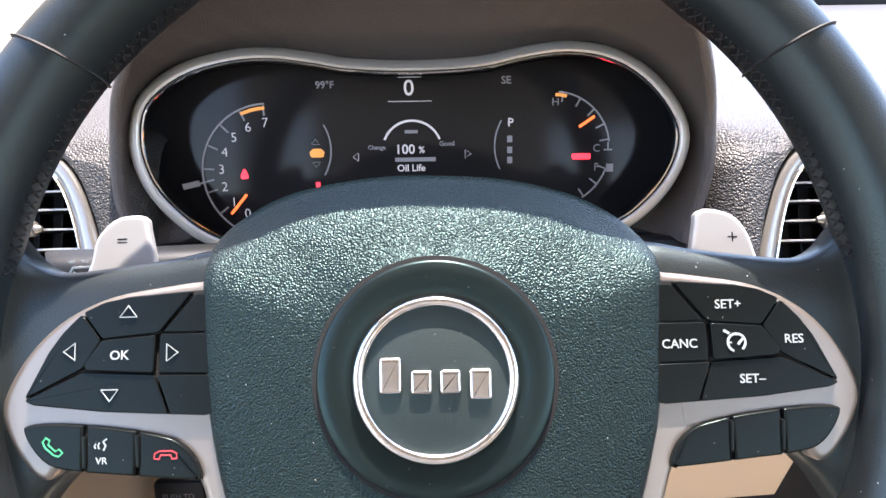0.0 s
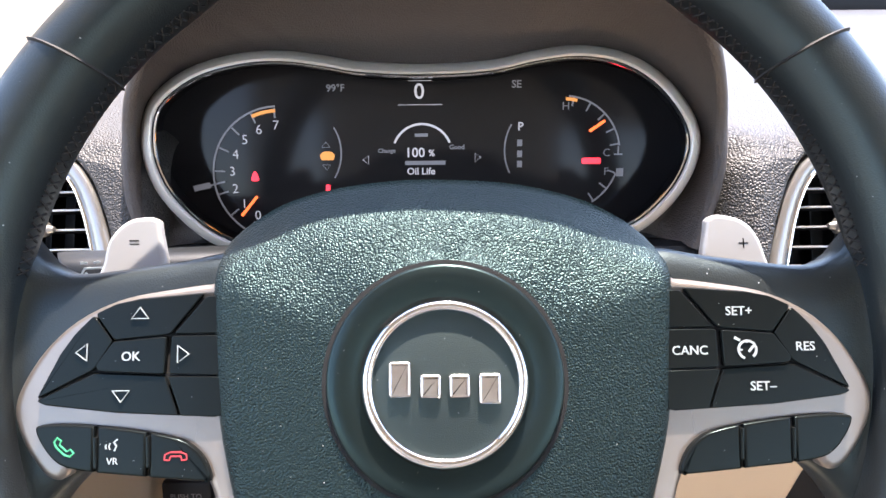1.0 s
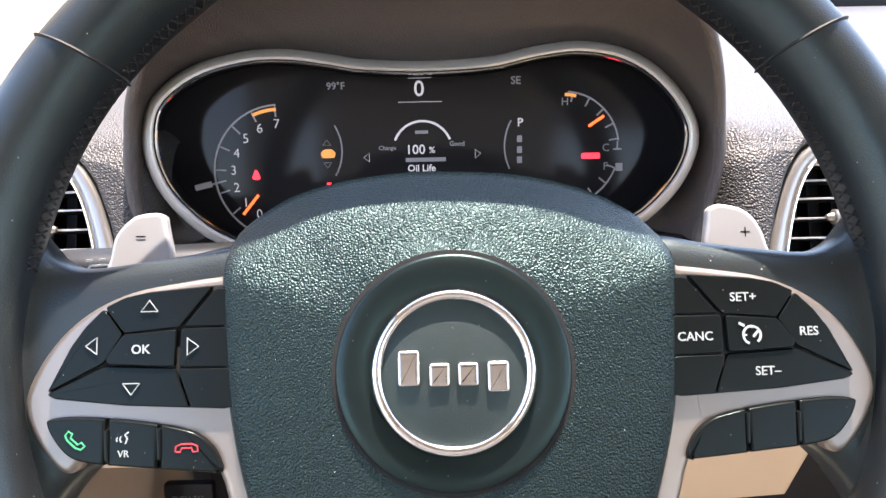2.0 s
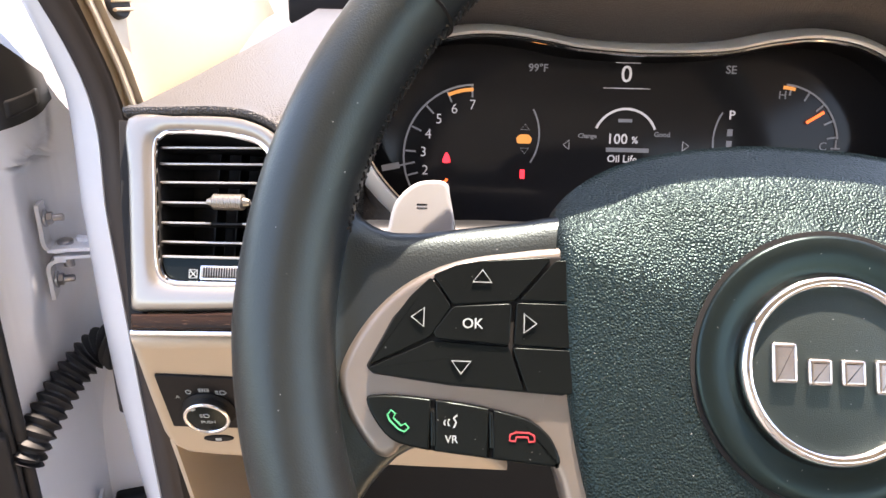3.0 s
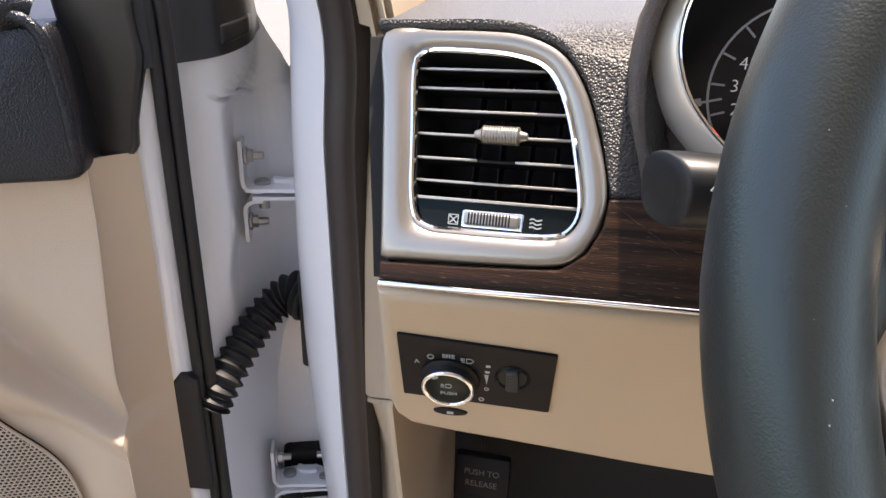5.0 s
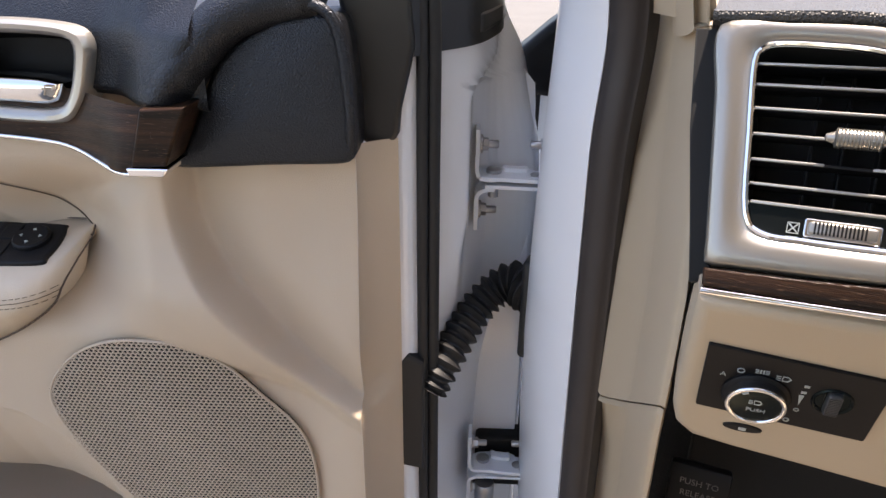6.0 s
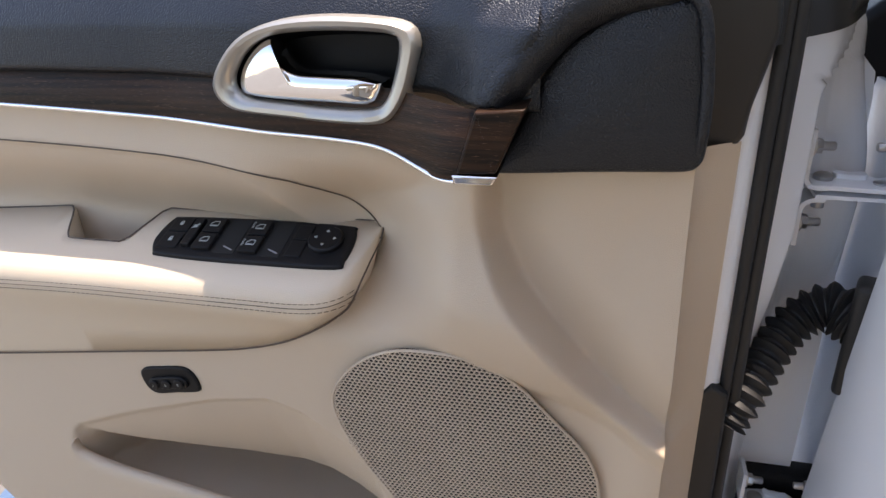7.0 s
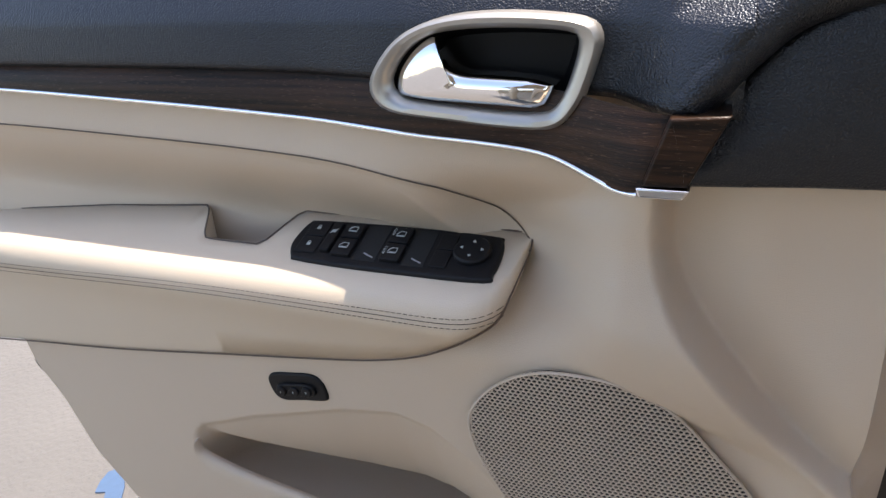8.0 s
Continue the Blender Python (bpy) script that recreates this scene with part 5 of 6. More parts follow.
def panel_n(u, v):
    """Relief of the door panel."""
    n = -0.006 + 0.012 * smooth(0.84, 0.70, v) + back_n(u) * smooth(0.80, 0.885, v)
    # hollow above the armrest
    cre, arm = lerp_table(CREASE, u), lerp_table(ARMLOW, u)
    hollow = 0.046 * smooth(cre + 0.002, cre - min(0.075, 0.55 * max(0.01, cre - arm)), v) * smooth(arm + 0.002, arm + 0.030, v) * smooth(0.208, 0.232, u)
    valley = 0.050 * smooth(0.158, 0.236, u) * smooth(0.868, 0.795, v) * smooth(0.705, 0.785, v) * smooth(0.36, 0.245, u)
    n -= max(hollow, valley)
    n -= 0.003 * smooth(cre + 0.001, cre - 0.005, v) * smooth(arm, arm + 0.02, v) * smooth(0.205, 0.24, u)
    # ridge and lobe near the front edge
    r = lerp_table(RIDGE, v)
    crest = 0.021 * smooth(0.64, 0.76, v) + 0.006 + 0.001 * smooth(0.80, 0.87, v)
    crest *= 1 - 0.42 * smooth(0.75, 0.82, v)
    w = (0.09 * smooth(0.62, 0.80, v) + 0.07 * smooth(0.66, 0.72, v)) * (1 - 0.88 * smooth(0.795, 0.85, v)) + 0.03
    d = u - r
    if d >= 0.0025:
        n += crest * smooth(w, 0.0025, d)
    else:
        f = smooth(-0.0140, 0.0025, d) ** 1.2
        n += crest * f - 0.0165 * (1 - f) + 0.0135 * smooth(-0.010, -0.075, d)
    n += 0.012 * smooth(0.06, 0.0, u) * smooth(0.90, 0.62, v)
    # behind the wood strip
    low = lerp_table(wb, u)
    n -= 0.030 * smooth(low - 0.0005, low + 0.008, v) * smooth(0.095, 0.115, u)
    # map pocket
    top = lerp_table(POCKTOP, u)
    n -= (0.040 * min(1.5, max(0.0, (top - v) / 0.105)) ** 1.35 + 0.050 * smooth(lip_v(u) + 0.034, lip_v(u) - 0.004, v) * smooth(0.577, 0.535, u) + 0.003 * smooth(top + 0.0005, top - 0.003, v)) * smooth(0.235, 0.26, u + 0.3 * max(0, 0.6 - v)) * smooth(0.583, 0.571, u) * smooth(lip_v(u) - 0.07, lip_v(u) - 0.03, v)
    return n


def rear_u(v):
    return lerp_table([(0.28, 0.60), (0.427, 0.688), (0.494, 0.734), (0.566, 0.7575), (0.600, 0.7780), (0.609, 0.7820), (0.636, 0.7860), (0.70, 0.83), (0.80, 0.86), (0.98, 0.88)], v)


def panel(s, t):
    v = 0.28 + 0.66 * t
    u = rear_u(v) * s
    return Vector((-u, v, panel_n(u, v)))


part("inner_panel", patch(panel, 320, 230), M_TAN, door, "tan moulded inner panel", angle=80)
part("rear_edge", patch(lambda s, t: Vector((-rear_u(0.28 + 0.66 * t) - 0.004 * math.sin(math.pi * s), 0.28 + 0.66 * t, panel_n(rear_u(0.28 + 0.66 * t), 0.28 + 0.66 * t) - 0.05 * s)), 4, 40), M_TAN, door)


def edge_strip(s, t):
    v = 0.28 + 0.597 * t
    n0 = panel_n(0.0, v)
    return Vector((0.005 * math.sin(s * 1.5) + 0.025 * s * s, v, n0 - 0.001 + (-0.0345 - n0 + 0.001) * s))


part("front_edge", patch(edge_strip, 8, 60), M_TAN, door, "tan front edge of the panel")


def inside(p, o):
    c = False
    for i in range(len(o)):
        a, b = o[i - 1], o[i]
        if (a.y > p.y) != (b.y > p.y) and p.x < (b.x - a.x) * (p.y - a.y) / (b.y - a.y) + a.x:
            c = not c
    return c


BO = polar(cr(D([(0.3375, 0.918), (0.327, 0.938), (0.308, 0.954), (0.279, 0.9635), (0.239, 0.966), (0.193, 0.962), (0.1805, 0.952), (0.183, 0.935), (0.192, 0.911), (0.208, 0.8945), (0.24, 0.8932), (0.279, 0.8965), (0.325, 0.902)]), k=5), (-0.258, 0.930), 110)
BI = polar(cr(D([(0.3215, 0.921), (0.312, 0.938), (0.296, 0.950), (0.276, 0.9548), (0.239, 0.9562), (0.201, 0.9538), (0.1945, 0.946), (0.201, 0.921), (0.208, 0.908), (0.217, 0.9035), (0.24, 0.9035), (0.279, 0.9065), (0.312, 0.9105)]), k=5), (-0.258, 0.930), 110)

BH = inset(ccw(BO), 0.005)


# upper black pad
def pad_n(u, v):
    n = -0.009 + back_n(u) + 0.004 * smooth(1.00, 0.93, v) + 0.014 * smooth(0.178, 0.135, u)
    n -= 0.05 * min(1.4, max(0.0, (v - 0.958) / 0.082)) ** 1.3
    r = lerp_table(RIDGE, v)
    d = u - r
    n += 0.020 * smooth(0.05, 0.0, d) * (1 if d > 0 else smooth(-0.022, 0.0, d))
    if inside(Vector((-u, v)), BH):
        n -= 0.06
    return n


WOODTOP = [(0.10, 0.905), (0.134, 0.912), (0.150, 0.9135), (0.165, 0.9150), (0.187, 0.9165), (0.25, 0.9200), (0.338, 0.9232), (0.409, 0.9250), (0.511, 0.9265), (0.695, 0.9270), (0.9, 0.927)]


def upper(s, t):
    u = 0.100 + 0.78 * s
    v0 = lerp_table(WOODTOP, u) - 0.004
    v = v0 + (1.045 - v0) * t
    return Vector((-u, v, pad_n(u, v) + 0.003 - 0.009 * (1 - smooth(0.0, 0.045, t))))


part("upper_pad", patch(upper, 220, 50), M_DOORPAD, door, "black grained upper pad", angle=70)
tw = cr([(0.134, 0.8605), (0.1310, 0.868), (0.113, 0.898), (0.098, 0.930), (0.078, 0.952), (0.050, 0.967), (0.028, 0.972), (0.008, 0.972), (0.001, 0.960), (-0.0035, 0.92), (-0.004, 0.880), (0.001, 0.869), (0.012, 0.866), (0.06, 0.864), (0.10, 0.8615)], k=5)
part("speaker_cover", slab(polar(D(tw), (-0.060, 0.915), 110), -0.048, 0.0065, 0.006, steps=5, dome=0.004, rings=8), M_DOORPAD, door, "black grained corner panel")


def arch_pad(s, t):
    """The rounded shoulder that arches over the corner panel."""
    P = [(0.129, 0.917), (0.119, 0.931), (0.104, 0.949), (0.083, 0.968), (0.055, 0.979), (0.030, 0.981), (0.014, 0.976)]
    c = cr(P, closed=False, k=6)
    f = s * (len(c) - 1)
    i = min(int(f), len(c) - 2)
    p = c[i].lerp(c[i + 1], f - i)
    e = (c[i + 1] - c[i]).normalized()
    nrm = Vector((e.y, -e.x))
    if nrm.x < 0 and s < 0.3:
        nrm = -nrm
    w = 0.017 * (1 - 0.30 * smooth(0.6, 1.0, s))
    h = (0.036 - 0.020 * smooth(0.15, 0.8, s)) * (1 - 0.7 * smooth(0.82, 1.0, s))
    a = math.pi * t
    q = p + nrm * (w * math.cos(a))
    return Vector((-q.x, q.y, -0.002 + h * math.sin(a) ** 0.75))


part("shoulder", patch(arch_pad, 60, 16), M_DOORPAD, door, "black grained shoulder over the corner panel", angle=70)
lip_line = cr([(-0.034, 0.9790, 0.0060), (-0.018, 0.9770, 0.0070), (-0.0090, 0.9690, 0.0075), (-0.0040, 0.9520, 0.0075), (-0.0005, 0.9200, 0.0072), (0.0000, 0.8950, 0.0060), (-0.0010, 0.8800, 0.0025)], closed=False, k=6)
part("edge_lip", sweep(lip_line, circle(0.0040, 14)), M_DOORPAD, door, "raised grained lip beside the corner panel", angle=70)
sail = cr([(0.014, 1.06), (0.012, 0.980), (0.004, 0.935), (-0.0005, 0.8755), (-0.028, 0.8755), (-0.033, 0.900), (-0.041, 0.935), (-0.0435, 0.950), (-0.041, 0.975), (-0.036, 1.06)], k=3)
part("sail_trim", slab(D(sail), -0.060, -0.031, 0.004, steps=3), M_COVER, door, "black plastic window corner trim")

# wood, chrome


def wood_n(u):
    return -0.0120 + back_n(u) + 0.005 * smooth(0.40, 0.24, u) + 0.036 * smooth(0.225, 0.140, u)


def door_wood(s, t):
    u = 0.1365 + 0.755 * s
    lo, hi = lerp_table(wb, u), lerp_table(WOODTOP, u) - 0.0005
    v = lo + (hi - lo) * t
    lean = 0.013 * (1 - t) * smooth(0.185, 0.1365, u)
    return Vector((-u - lean, v, wood_n(u) + 0.0090 * (1 - t) + 0.002 * math.sin(math.pi * t)))


part("wood_trim", patch(door_wood, 90, 8), M_WOOD, door, "dark open-pore wood strip", angle=60)
cap = grown([(0.137, 0.9125), (0.105, 0.9150), (0.1245, 0.8725), (0.1500, 0.8715)])
part("wood_end", slab(D(cap), -0.002, 0.0400, 0.002), M_WOOD, door, "dark wood end piece")
cs = cr([(u, lerp_table(wb, u) - 0.0015) for u in (0.89, 0.78, 0.678, 0.59, 0.501, 0.401, 0.313, 0.253, 0.212, 0.182, 0.165, 0.152)], closed=False, k=5)
part("chrome_strip", sweep([(-p.x, p.y, max(wood_n(p.x) + 0.0100, panel_n(p.x, p.y - 0.004) + 0.0015)) for p in cs], [(0.0018 * math.cos(a), 0.0018 * math.sin(a)) for a in [2 * math.pi * i / 10 for i in range(10)]]), M_CHROME, door, "thin chrome strip under the wood")
part("chrome_end", slab(D(grown([(0.1530, 0.8715), (0.1225, 0.8715), (0.1265, 0.8655), (0.1510, 0.8655)])), -0.002, 0.0415, 0.0012), M_CHROME, door, "small chrome end block")

# pull handle in its frame
hb = [[(p.x, p.y, -0.022) for p in BO]]
for t, z in ((0.0, 0.0035), (0.08, 0.0065), (0.3, 0.0090), (0.6, 0.0086), (0.9, 0.0055), (1.0, 0.0020)):
    hb.append([(*(a + (b - a) * t), z) for a, b in zip(BO, BI)])
hb.append([(p.x, p.y, -0.012) for p in BI])
part("handle_frame", lathe_rings(hb, cap_last=False), M_SILVER, door, "satin silver handle frame")
part("handle_cup", lathe_rings([[(p.x, p.y, z) for p in inset(ccw(BI), d)] for d, z in ((0.0002, -0.002), (0.002, -0.024), (0.008, -0.034))], cap_last=True), M_BLACK, door, "black cup behind the handle")
hand = polar(cr(D([(0.3185, 0.9155), (0.3150, 0.930), (0.303, 0.944), (0.2900, 0.951), (0.2870, 0.945), (0.2820, 0.935), (0.2720, 0.9280), (0.245, 0.9262), (0.2120, 0.9235), (0.2090, 0.9200), (0.2130, 0.9105), (0.2170, 0.9060), (0.235, 0.9062), (0.265, 0.9075), (0.297, 0.9092), (0.312, 0.9115)]), k=4), (-0.292, 0.921), 120)
lev = []
for f, z in ((1.0, -0.016), (1.0, -0.003), (0.985, -0.0010), (0.95, 0.0010), (0.86, 0.0032), (0.7, 0.0048), (0.45, 0.0060), (0.2, 0.0064)):
    c = Vector((-0.270, 0.9165))
    lev.append([(c.x + (p.x - c.x) * (1 - (1 - f) * 0.75), c.y + (p.y - c.y) * f, z) for p in hand])
part("pull_handle", lathe_rings(lev), M_CHROME, door, "polished chrome pull handle", angle=50)

# armrest: rounded body drawn along u


def arm_nf(u):
    """How far the armrest's front stands out; it rounds off towards its end."""
    return lerp_table([(0.2345, -0.036), (0.2375, -0.014), (0.2410, 0.004), (0.245, 0.0155), (0.250, 0.0235), (0.257, 0.0295), (0.265, 0.0328), (0.275, 0.034)], u)


def lid_drop(u):
    return lerp_table([(0.513, 0.0), (0.575, -0.006), (0.667, -0.0135), (0.836, -0.033)], u)


def arm_section(u):
    lo = lerp_table(ARMLOW, u)
    nf = arm_nf(u)
    tip = smooth(0.192, 0.246, u)
    nb = -0.052
    well = smooth(0.440, 0.462, u) * smooth(0.549, 0.513, u)
    nb2 = nb + 0.046 * well
    vt = 0.783 - 0.30 * (nb2 + 0.01) + lid_drop(u)
    lid = lambda n: 0.7825 - 0.30 * (n + 0.01) + lid_drop(u) * smooth(0.015, -0.035, n)
    pts = [(nb2, vt - 0.03), (nb2, vt - 0.003), (nb2 + 0.003, vt - 0.0005), (nb2 + (nf - 0.018 - nb2) * 0.5, lid(nb2 + (nf - 0.018 - nb2) * 0.5)), (nf - 0.018, lid(nf - 0.018)), (nf - 0.009, lid(nf - 0.009) - 0.0010), (nf - 0.003, lid(nf - 0.009) - 0.0070), (nf, 0.752)]
    high, nl = max(lid(nf - 0.009) - 0.0070, lo + 0.002), 0.002 + 0.006 * tip
    part_up = lambda v, f: max(v, lo + f * (high - lo))
    pts[-1] = (nf, part_up(0.752, 0.62))
    mid = part_up(0.735, 0.28)
    nl = min(nl, nf - 0.002)
    pts += [(nf - 0.001, part_up(0.7435, 0.46)), (nl + (nf - nl) * 0.70, mid), (nl + (nf - nl) * 0.38, (mid + lo) / 2), (nl, lo), (-0.03, lo - 0.002)]
    return [Vector((-u, min(max(v, lo - 0.002), vt), max(n, nb2 + 0.0004 * k) if k < len(pts) - 1 else n)) for k, (n, v) in enumerate(pts)]


us = [0.2345 + 0.0012 * i for i in range(17)] + [0.2545 + 0.0035 * i for i in range(17)] + [0.315 + 0.0085 * i for i in range(66)]
part("armrest", lathe_rings([arm_section(u) for u in us], closed=False, cap_first=True, cap_last=False), M_TANHIDE, door, "cream padded armrest", angle=70)
for v0, dash_l in ((0.7575, 0), (0.7535, 1), (0.7495, 0)):
    bits = []
    u = 0.243
    while u < 0.80:
        l = 0.0032 if not dash_l else 0.0048
        ends = []
        for w in (u, u + l):
            ends.append((-w, v0 - 0.010 * smooth(0.45, 0.80, w) + 0.004 * smooth(0.30, 0.23, w), arm_nf(w) + 0.0002))
        p, q = ends
        bits.append(sweep([p, q], circle(0.00032, 5)))
        u += 0.0048
    part("stitching", join(*bits), M_TANTHREAD, door, "brown thread along the armrest")
al = cr([(u, lerp_table(ARMLOW, u)) for u in (0.2347, 0.237, 0.240, 0.244, 0.2515, 0.266, 0.287, 0.3135, 0.345, 0.388, 0.505, 0.645, 0.765, 0.86)], closed=False, k=5)
part("seam", sweep([(-p.x, p.y - 0.001, arm_section(p.x)[-2].z + 0.0012) for p in al], circle(0.0009, 6)), M_TANTHREAD, door, "dark joint round the armrest")
part("seam", sweep([arm_section(u)[2] + Vector((0, 0.0004, 0)) for u in [0.2347 + 0.006 * i for i in range(95)]], circle(0.0008, 6)), M_TANTHREAD, door, "dark joint behind the armrest")
part("seam", sweep([p + Vector((0.0004, 0.0002, 0)) for p in arm_section(0.2347)[2:-2]], circle(0.0009, 6)), M_TANTHREAD, door, "dark joint round the armrest end")
cl = cr([(u, v) for u, v in CREASE[1:]], closed=False, k=5)
part("seam", sweep([(-p.x, p.y, panel_n(p.x, p.y + 0.002) + 0.0002) for p in cl], circle(0.0007, 6)), M_TANTHREAD, door, "fine joint above the armrest")

# window switches
ARM = DOOR @ basis((0, 0.783, -0.01), (1, 0, 0), (0, 0.2873, -0.9578))
sw = thing("window_switch_panel", ARM, "black window, lock and mirror switch panel set in the armrest", "switch panel")
plate = cr(D([(0.4235, -0.0170), (0.4300, -0.004), (0.4300, 0.012), (0.4265, 0.0255), (0.418, 0.0292), (0.35, 0.0320), (0.265, 0.0312), (0.2545, 0.0260), (0.2515, 0.008), (0.2530, -0.010), (0.2590, -0.0195), (0.328, -0.0215), (0.38, -0.0215), (0.418, -0.0195)]), k=4)
part("plate", slab(plate, -0.008, 0.0030, 0.0025, steps=4), M_BLACK, sw, "black plate")


def sbox(u0, u1, w0, w1, z, name="switch", tilt=0.0, label="black rocker switch"):
    o = grown([(-u1, w0), (-u0, w0), (-u0, w1), (-u1, w1)])
    b = part(name, slab(o, 0.0, z, 0.0010, steps=2), M_BLACK, sw, label)
    return b


for w0, w1 in ((-0.0125, 0.0065), (0.008, 0.0262)):
    sbox(0.4035, 0.4225, w0, w1, 0.0042, label="black lock switch")
    sbox(0.3715, 0.3885, w0, w1, 0.0062, label="black window switch")
    sbox(0.3285, 0.3455, w0, w1, 0.0062, label="black window switch")
    sbox(0.2900, 0.3045, w0, w1, 0.0042, label="black mirror selector")
sbox(0.3915, 0.4000, -0.010, 0.0240, 0.0068, label="black window lock switch")
for u0, u1 in ((0.349, 0.3690), (0.308, 0.3260)):
    # No hollow here: a flat black patch paints the recess's shade.
    part("finger_recess", slab(grown(D([(u0, -0.014), (u1, -0.014), (u1, 0.027), (u0, 0.027)])), 0.0, 0.0034, 0.0003, steps=1), M_DEEP, sw, "flat black patch painted as a shaded finger recess")
    part("print", join(stroke(D([(u0 + 0.003, -0.010), (u0 + 0.012, -0.006)]), 0.0012, 0.0037)), M_DIM, sw)
for u, w in ((0.380, 0.0178), (0.380, -0.0020), (0.337, 0.0178), (0.337, -0.0020)):
    part("print", join(stroke(D([(u + 0.0035, w - 0.0028), (u - 0.0035, w - 0.0028), (u - 0.0035, w + 0.0028), (u + 0.001, w + 0.0028), (u + 0.0035, w)]), 0.0006, 0.0064, closed=True), bar(-u, w - 0.0022, 0.005, 0.0010, 0.0064)), M_PRINT, sw, "white window symbol")
for u, w in ((0.4130, -0.0030), (0.4130, 0.0172)):
    part("print", join(bar(-u, w, 0.0032, 0.0030, 0.0044), stroke([(-u - 0.001, w + 0.0015), (-u - 0.001, w + 0.0032), (-u + 0.001, w + 0.0032), (-u + 0.001, w + 0.0015)], 0.0005, 0.0044)), M_PRINT, sw, "white lock symbol")
part("print", join(bar(-0.3958, 0.0125, 0.004, 0.0035, 0.0070), stroke([(-0.3985, 0.0095), (-0.3930, 0.0155)], 0.0006, 0.0071)), M_PRINT, sw, "white window lock symbol")
for w in (0.0030, -0.0060):
    words("print", "AUTO", 0.0030, M_PRINT, sw, (-0.3435, w + (0.0165 if w > 0 else 0.0035), 0.0064), turn=90)
part("mirror_knob", turned([(0.0150, 0.002), (0.0150, 0.0062), (0.0135, 0.0076), (0.008, 0.0072)], 36, at=(-0.2745, 0.0085, 0)), M_BLACK, sw, "round black mirror control")
part("print", join(*[slab([(-0.2745 + 0.0080 * math.cos(a) + 0.0016 * math.cos(a + d), 0.0085 + 0.0080 * math.sin(a) + 0.0016 * math.sin(a + d)) for d in (0, 2.1, 4.2)], 0.0072, 0.0082, 0.0001, steps=1) for a in (0, math.pi / 2, math.pi, 1.5 * math.pi)]), M_PRINT, sw, "white arrows")

# memory switch
mem = thing("seat_memory_switch", DOOR, "small black seat memory switch on the tan panel", "switch")
part("plate", slab(cr(D([(0.4705, 0.6480), (0.4640, 0.6560), (0.4450, 0.6595), (0.4230, 0.6620), (0.4125, 0.6550), (0.4085, 0.6400), (0.4140, 0.6350), (0.4350, 0.6315), (0.4560, 0.6275), (0.4660, 0.6330)]), k=4), 0.0, 0.0085, 0.002), M_BLACK, mem, "black plate")
part("button_row", slab(cr(D([(0.4600, 0.6450), (0.4450, 0.6500), (0.4250, 0.6520), (0.4190, 0.6450), (0.4240, 0.6400), (0.4440, 0.6370), (0.4570, 0.6370)]), k=4), 0.006, 0.0115, 0.0015), M_BLACK, mem)
for n, (u, v) in enumerate(((0.4545, 0.6410), (0.4410, 0.6432), (0.4275, 0.6455))):
    bt = part("button", turned([(0.0050, 0.010), (0.0050, 0.0128), (0.0042, 0.0136)], 20, at=(-u, v, 0)), M_BLACK, mem)
    words("print", ("1", "S", "2")[n], 0.0034, M_PRINT, bt, (-u, v, 0.0138))

# map pocket front wall
lipc = cr(POCKLIP[::-1], closed=False, k=5)


def pocket_wall(s, t):
    f = s * (len(lipc) - 1)
    i = min(int(f), len(lipc) - 2)
    p = lipc[i].lerp(lipc[i + 1], f - i)
    if t < 0.12:
        a = t / 0.12 * math.pi
        return Vector((-p.x, p.y - 0.003 + 0.003 * math.sin(a), 0.0065 - 0.003 * math.cos(a) + 0.003))
    q = (t - 0.12) / 0.88
    v = p.y - 0.003 - (p.y - 0.28) * q
    return Vector((-p.x, v, 0.0125 + 0.004 * q))


part("map_pocket", patch(pocket_wall, 50, 26, 0.003), M_TAN, door, "tan map pocket wall", angle=70)

# loudspeaker grille
SPK = cr([(0.2735, 0.652), (0.264, 0.674), (0.243, 0.6955), (0.216, 0.7085), (0.183, 0.7115), (0.148, 0.7075), (0.115, 0.6905), (0.085, 0.659), (0.061, 0.632), (0.0485, 0.604), (0.0445, 0.565), (0.048, 0.535), (0.07, 0.500), (0.12, 0.488), (0.17, 0.500), (0.219, 0.541), (0.252, 0.590), (0.269, 0.625)], k=6)
spk = thing("door_speaker", DOOR, "taupe perforated loudspeaker grille in the door", "loudspeaker")
part("backing", slab(D(inset(ccw(SPK), 0.002)), 0.004, 0.0118, 0.0006, steps=1), M_DEEP, spk, "dark cone behind the grille")
part("grille_rim", sweep([(-p.x, p.y, 0.0122) for p in SPK], [(0.0011 * math.cos(a), 0.0017 * math.sin(a)) for a in [2 * math.pi * i / 8 for i in range(8)]], closed=True), M_MESH, spk, "taupe grille rim")


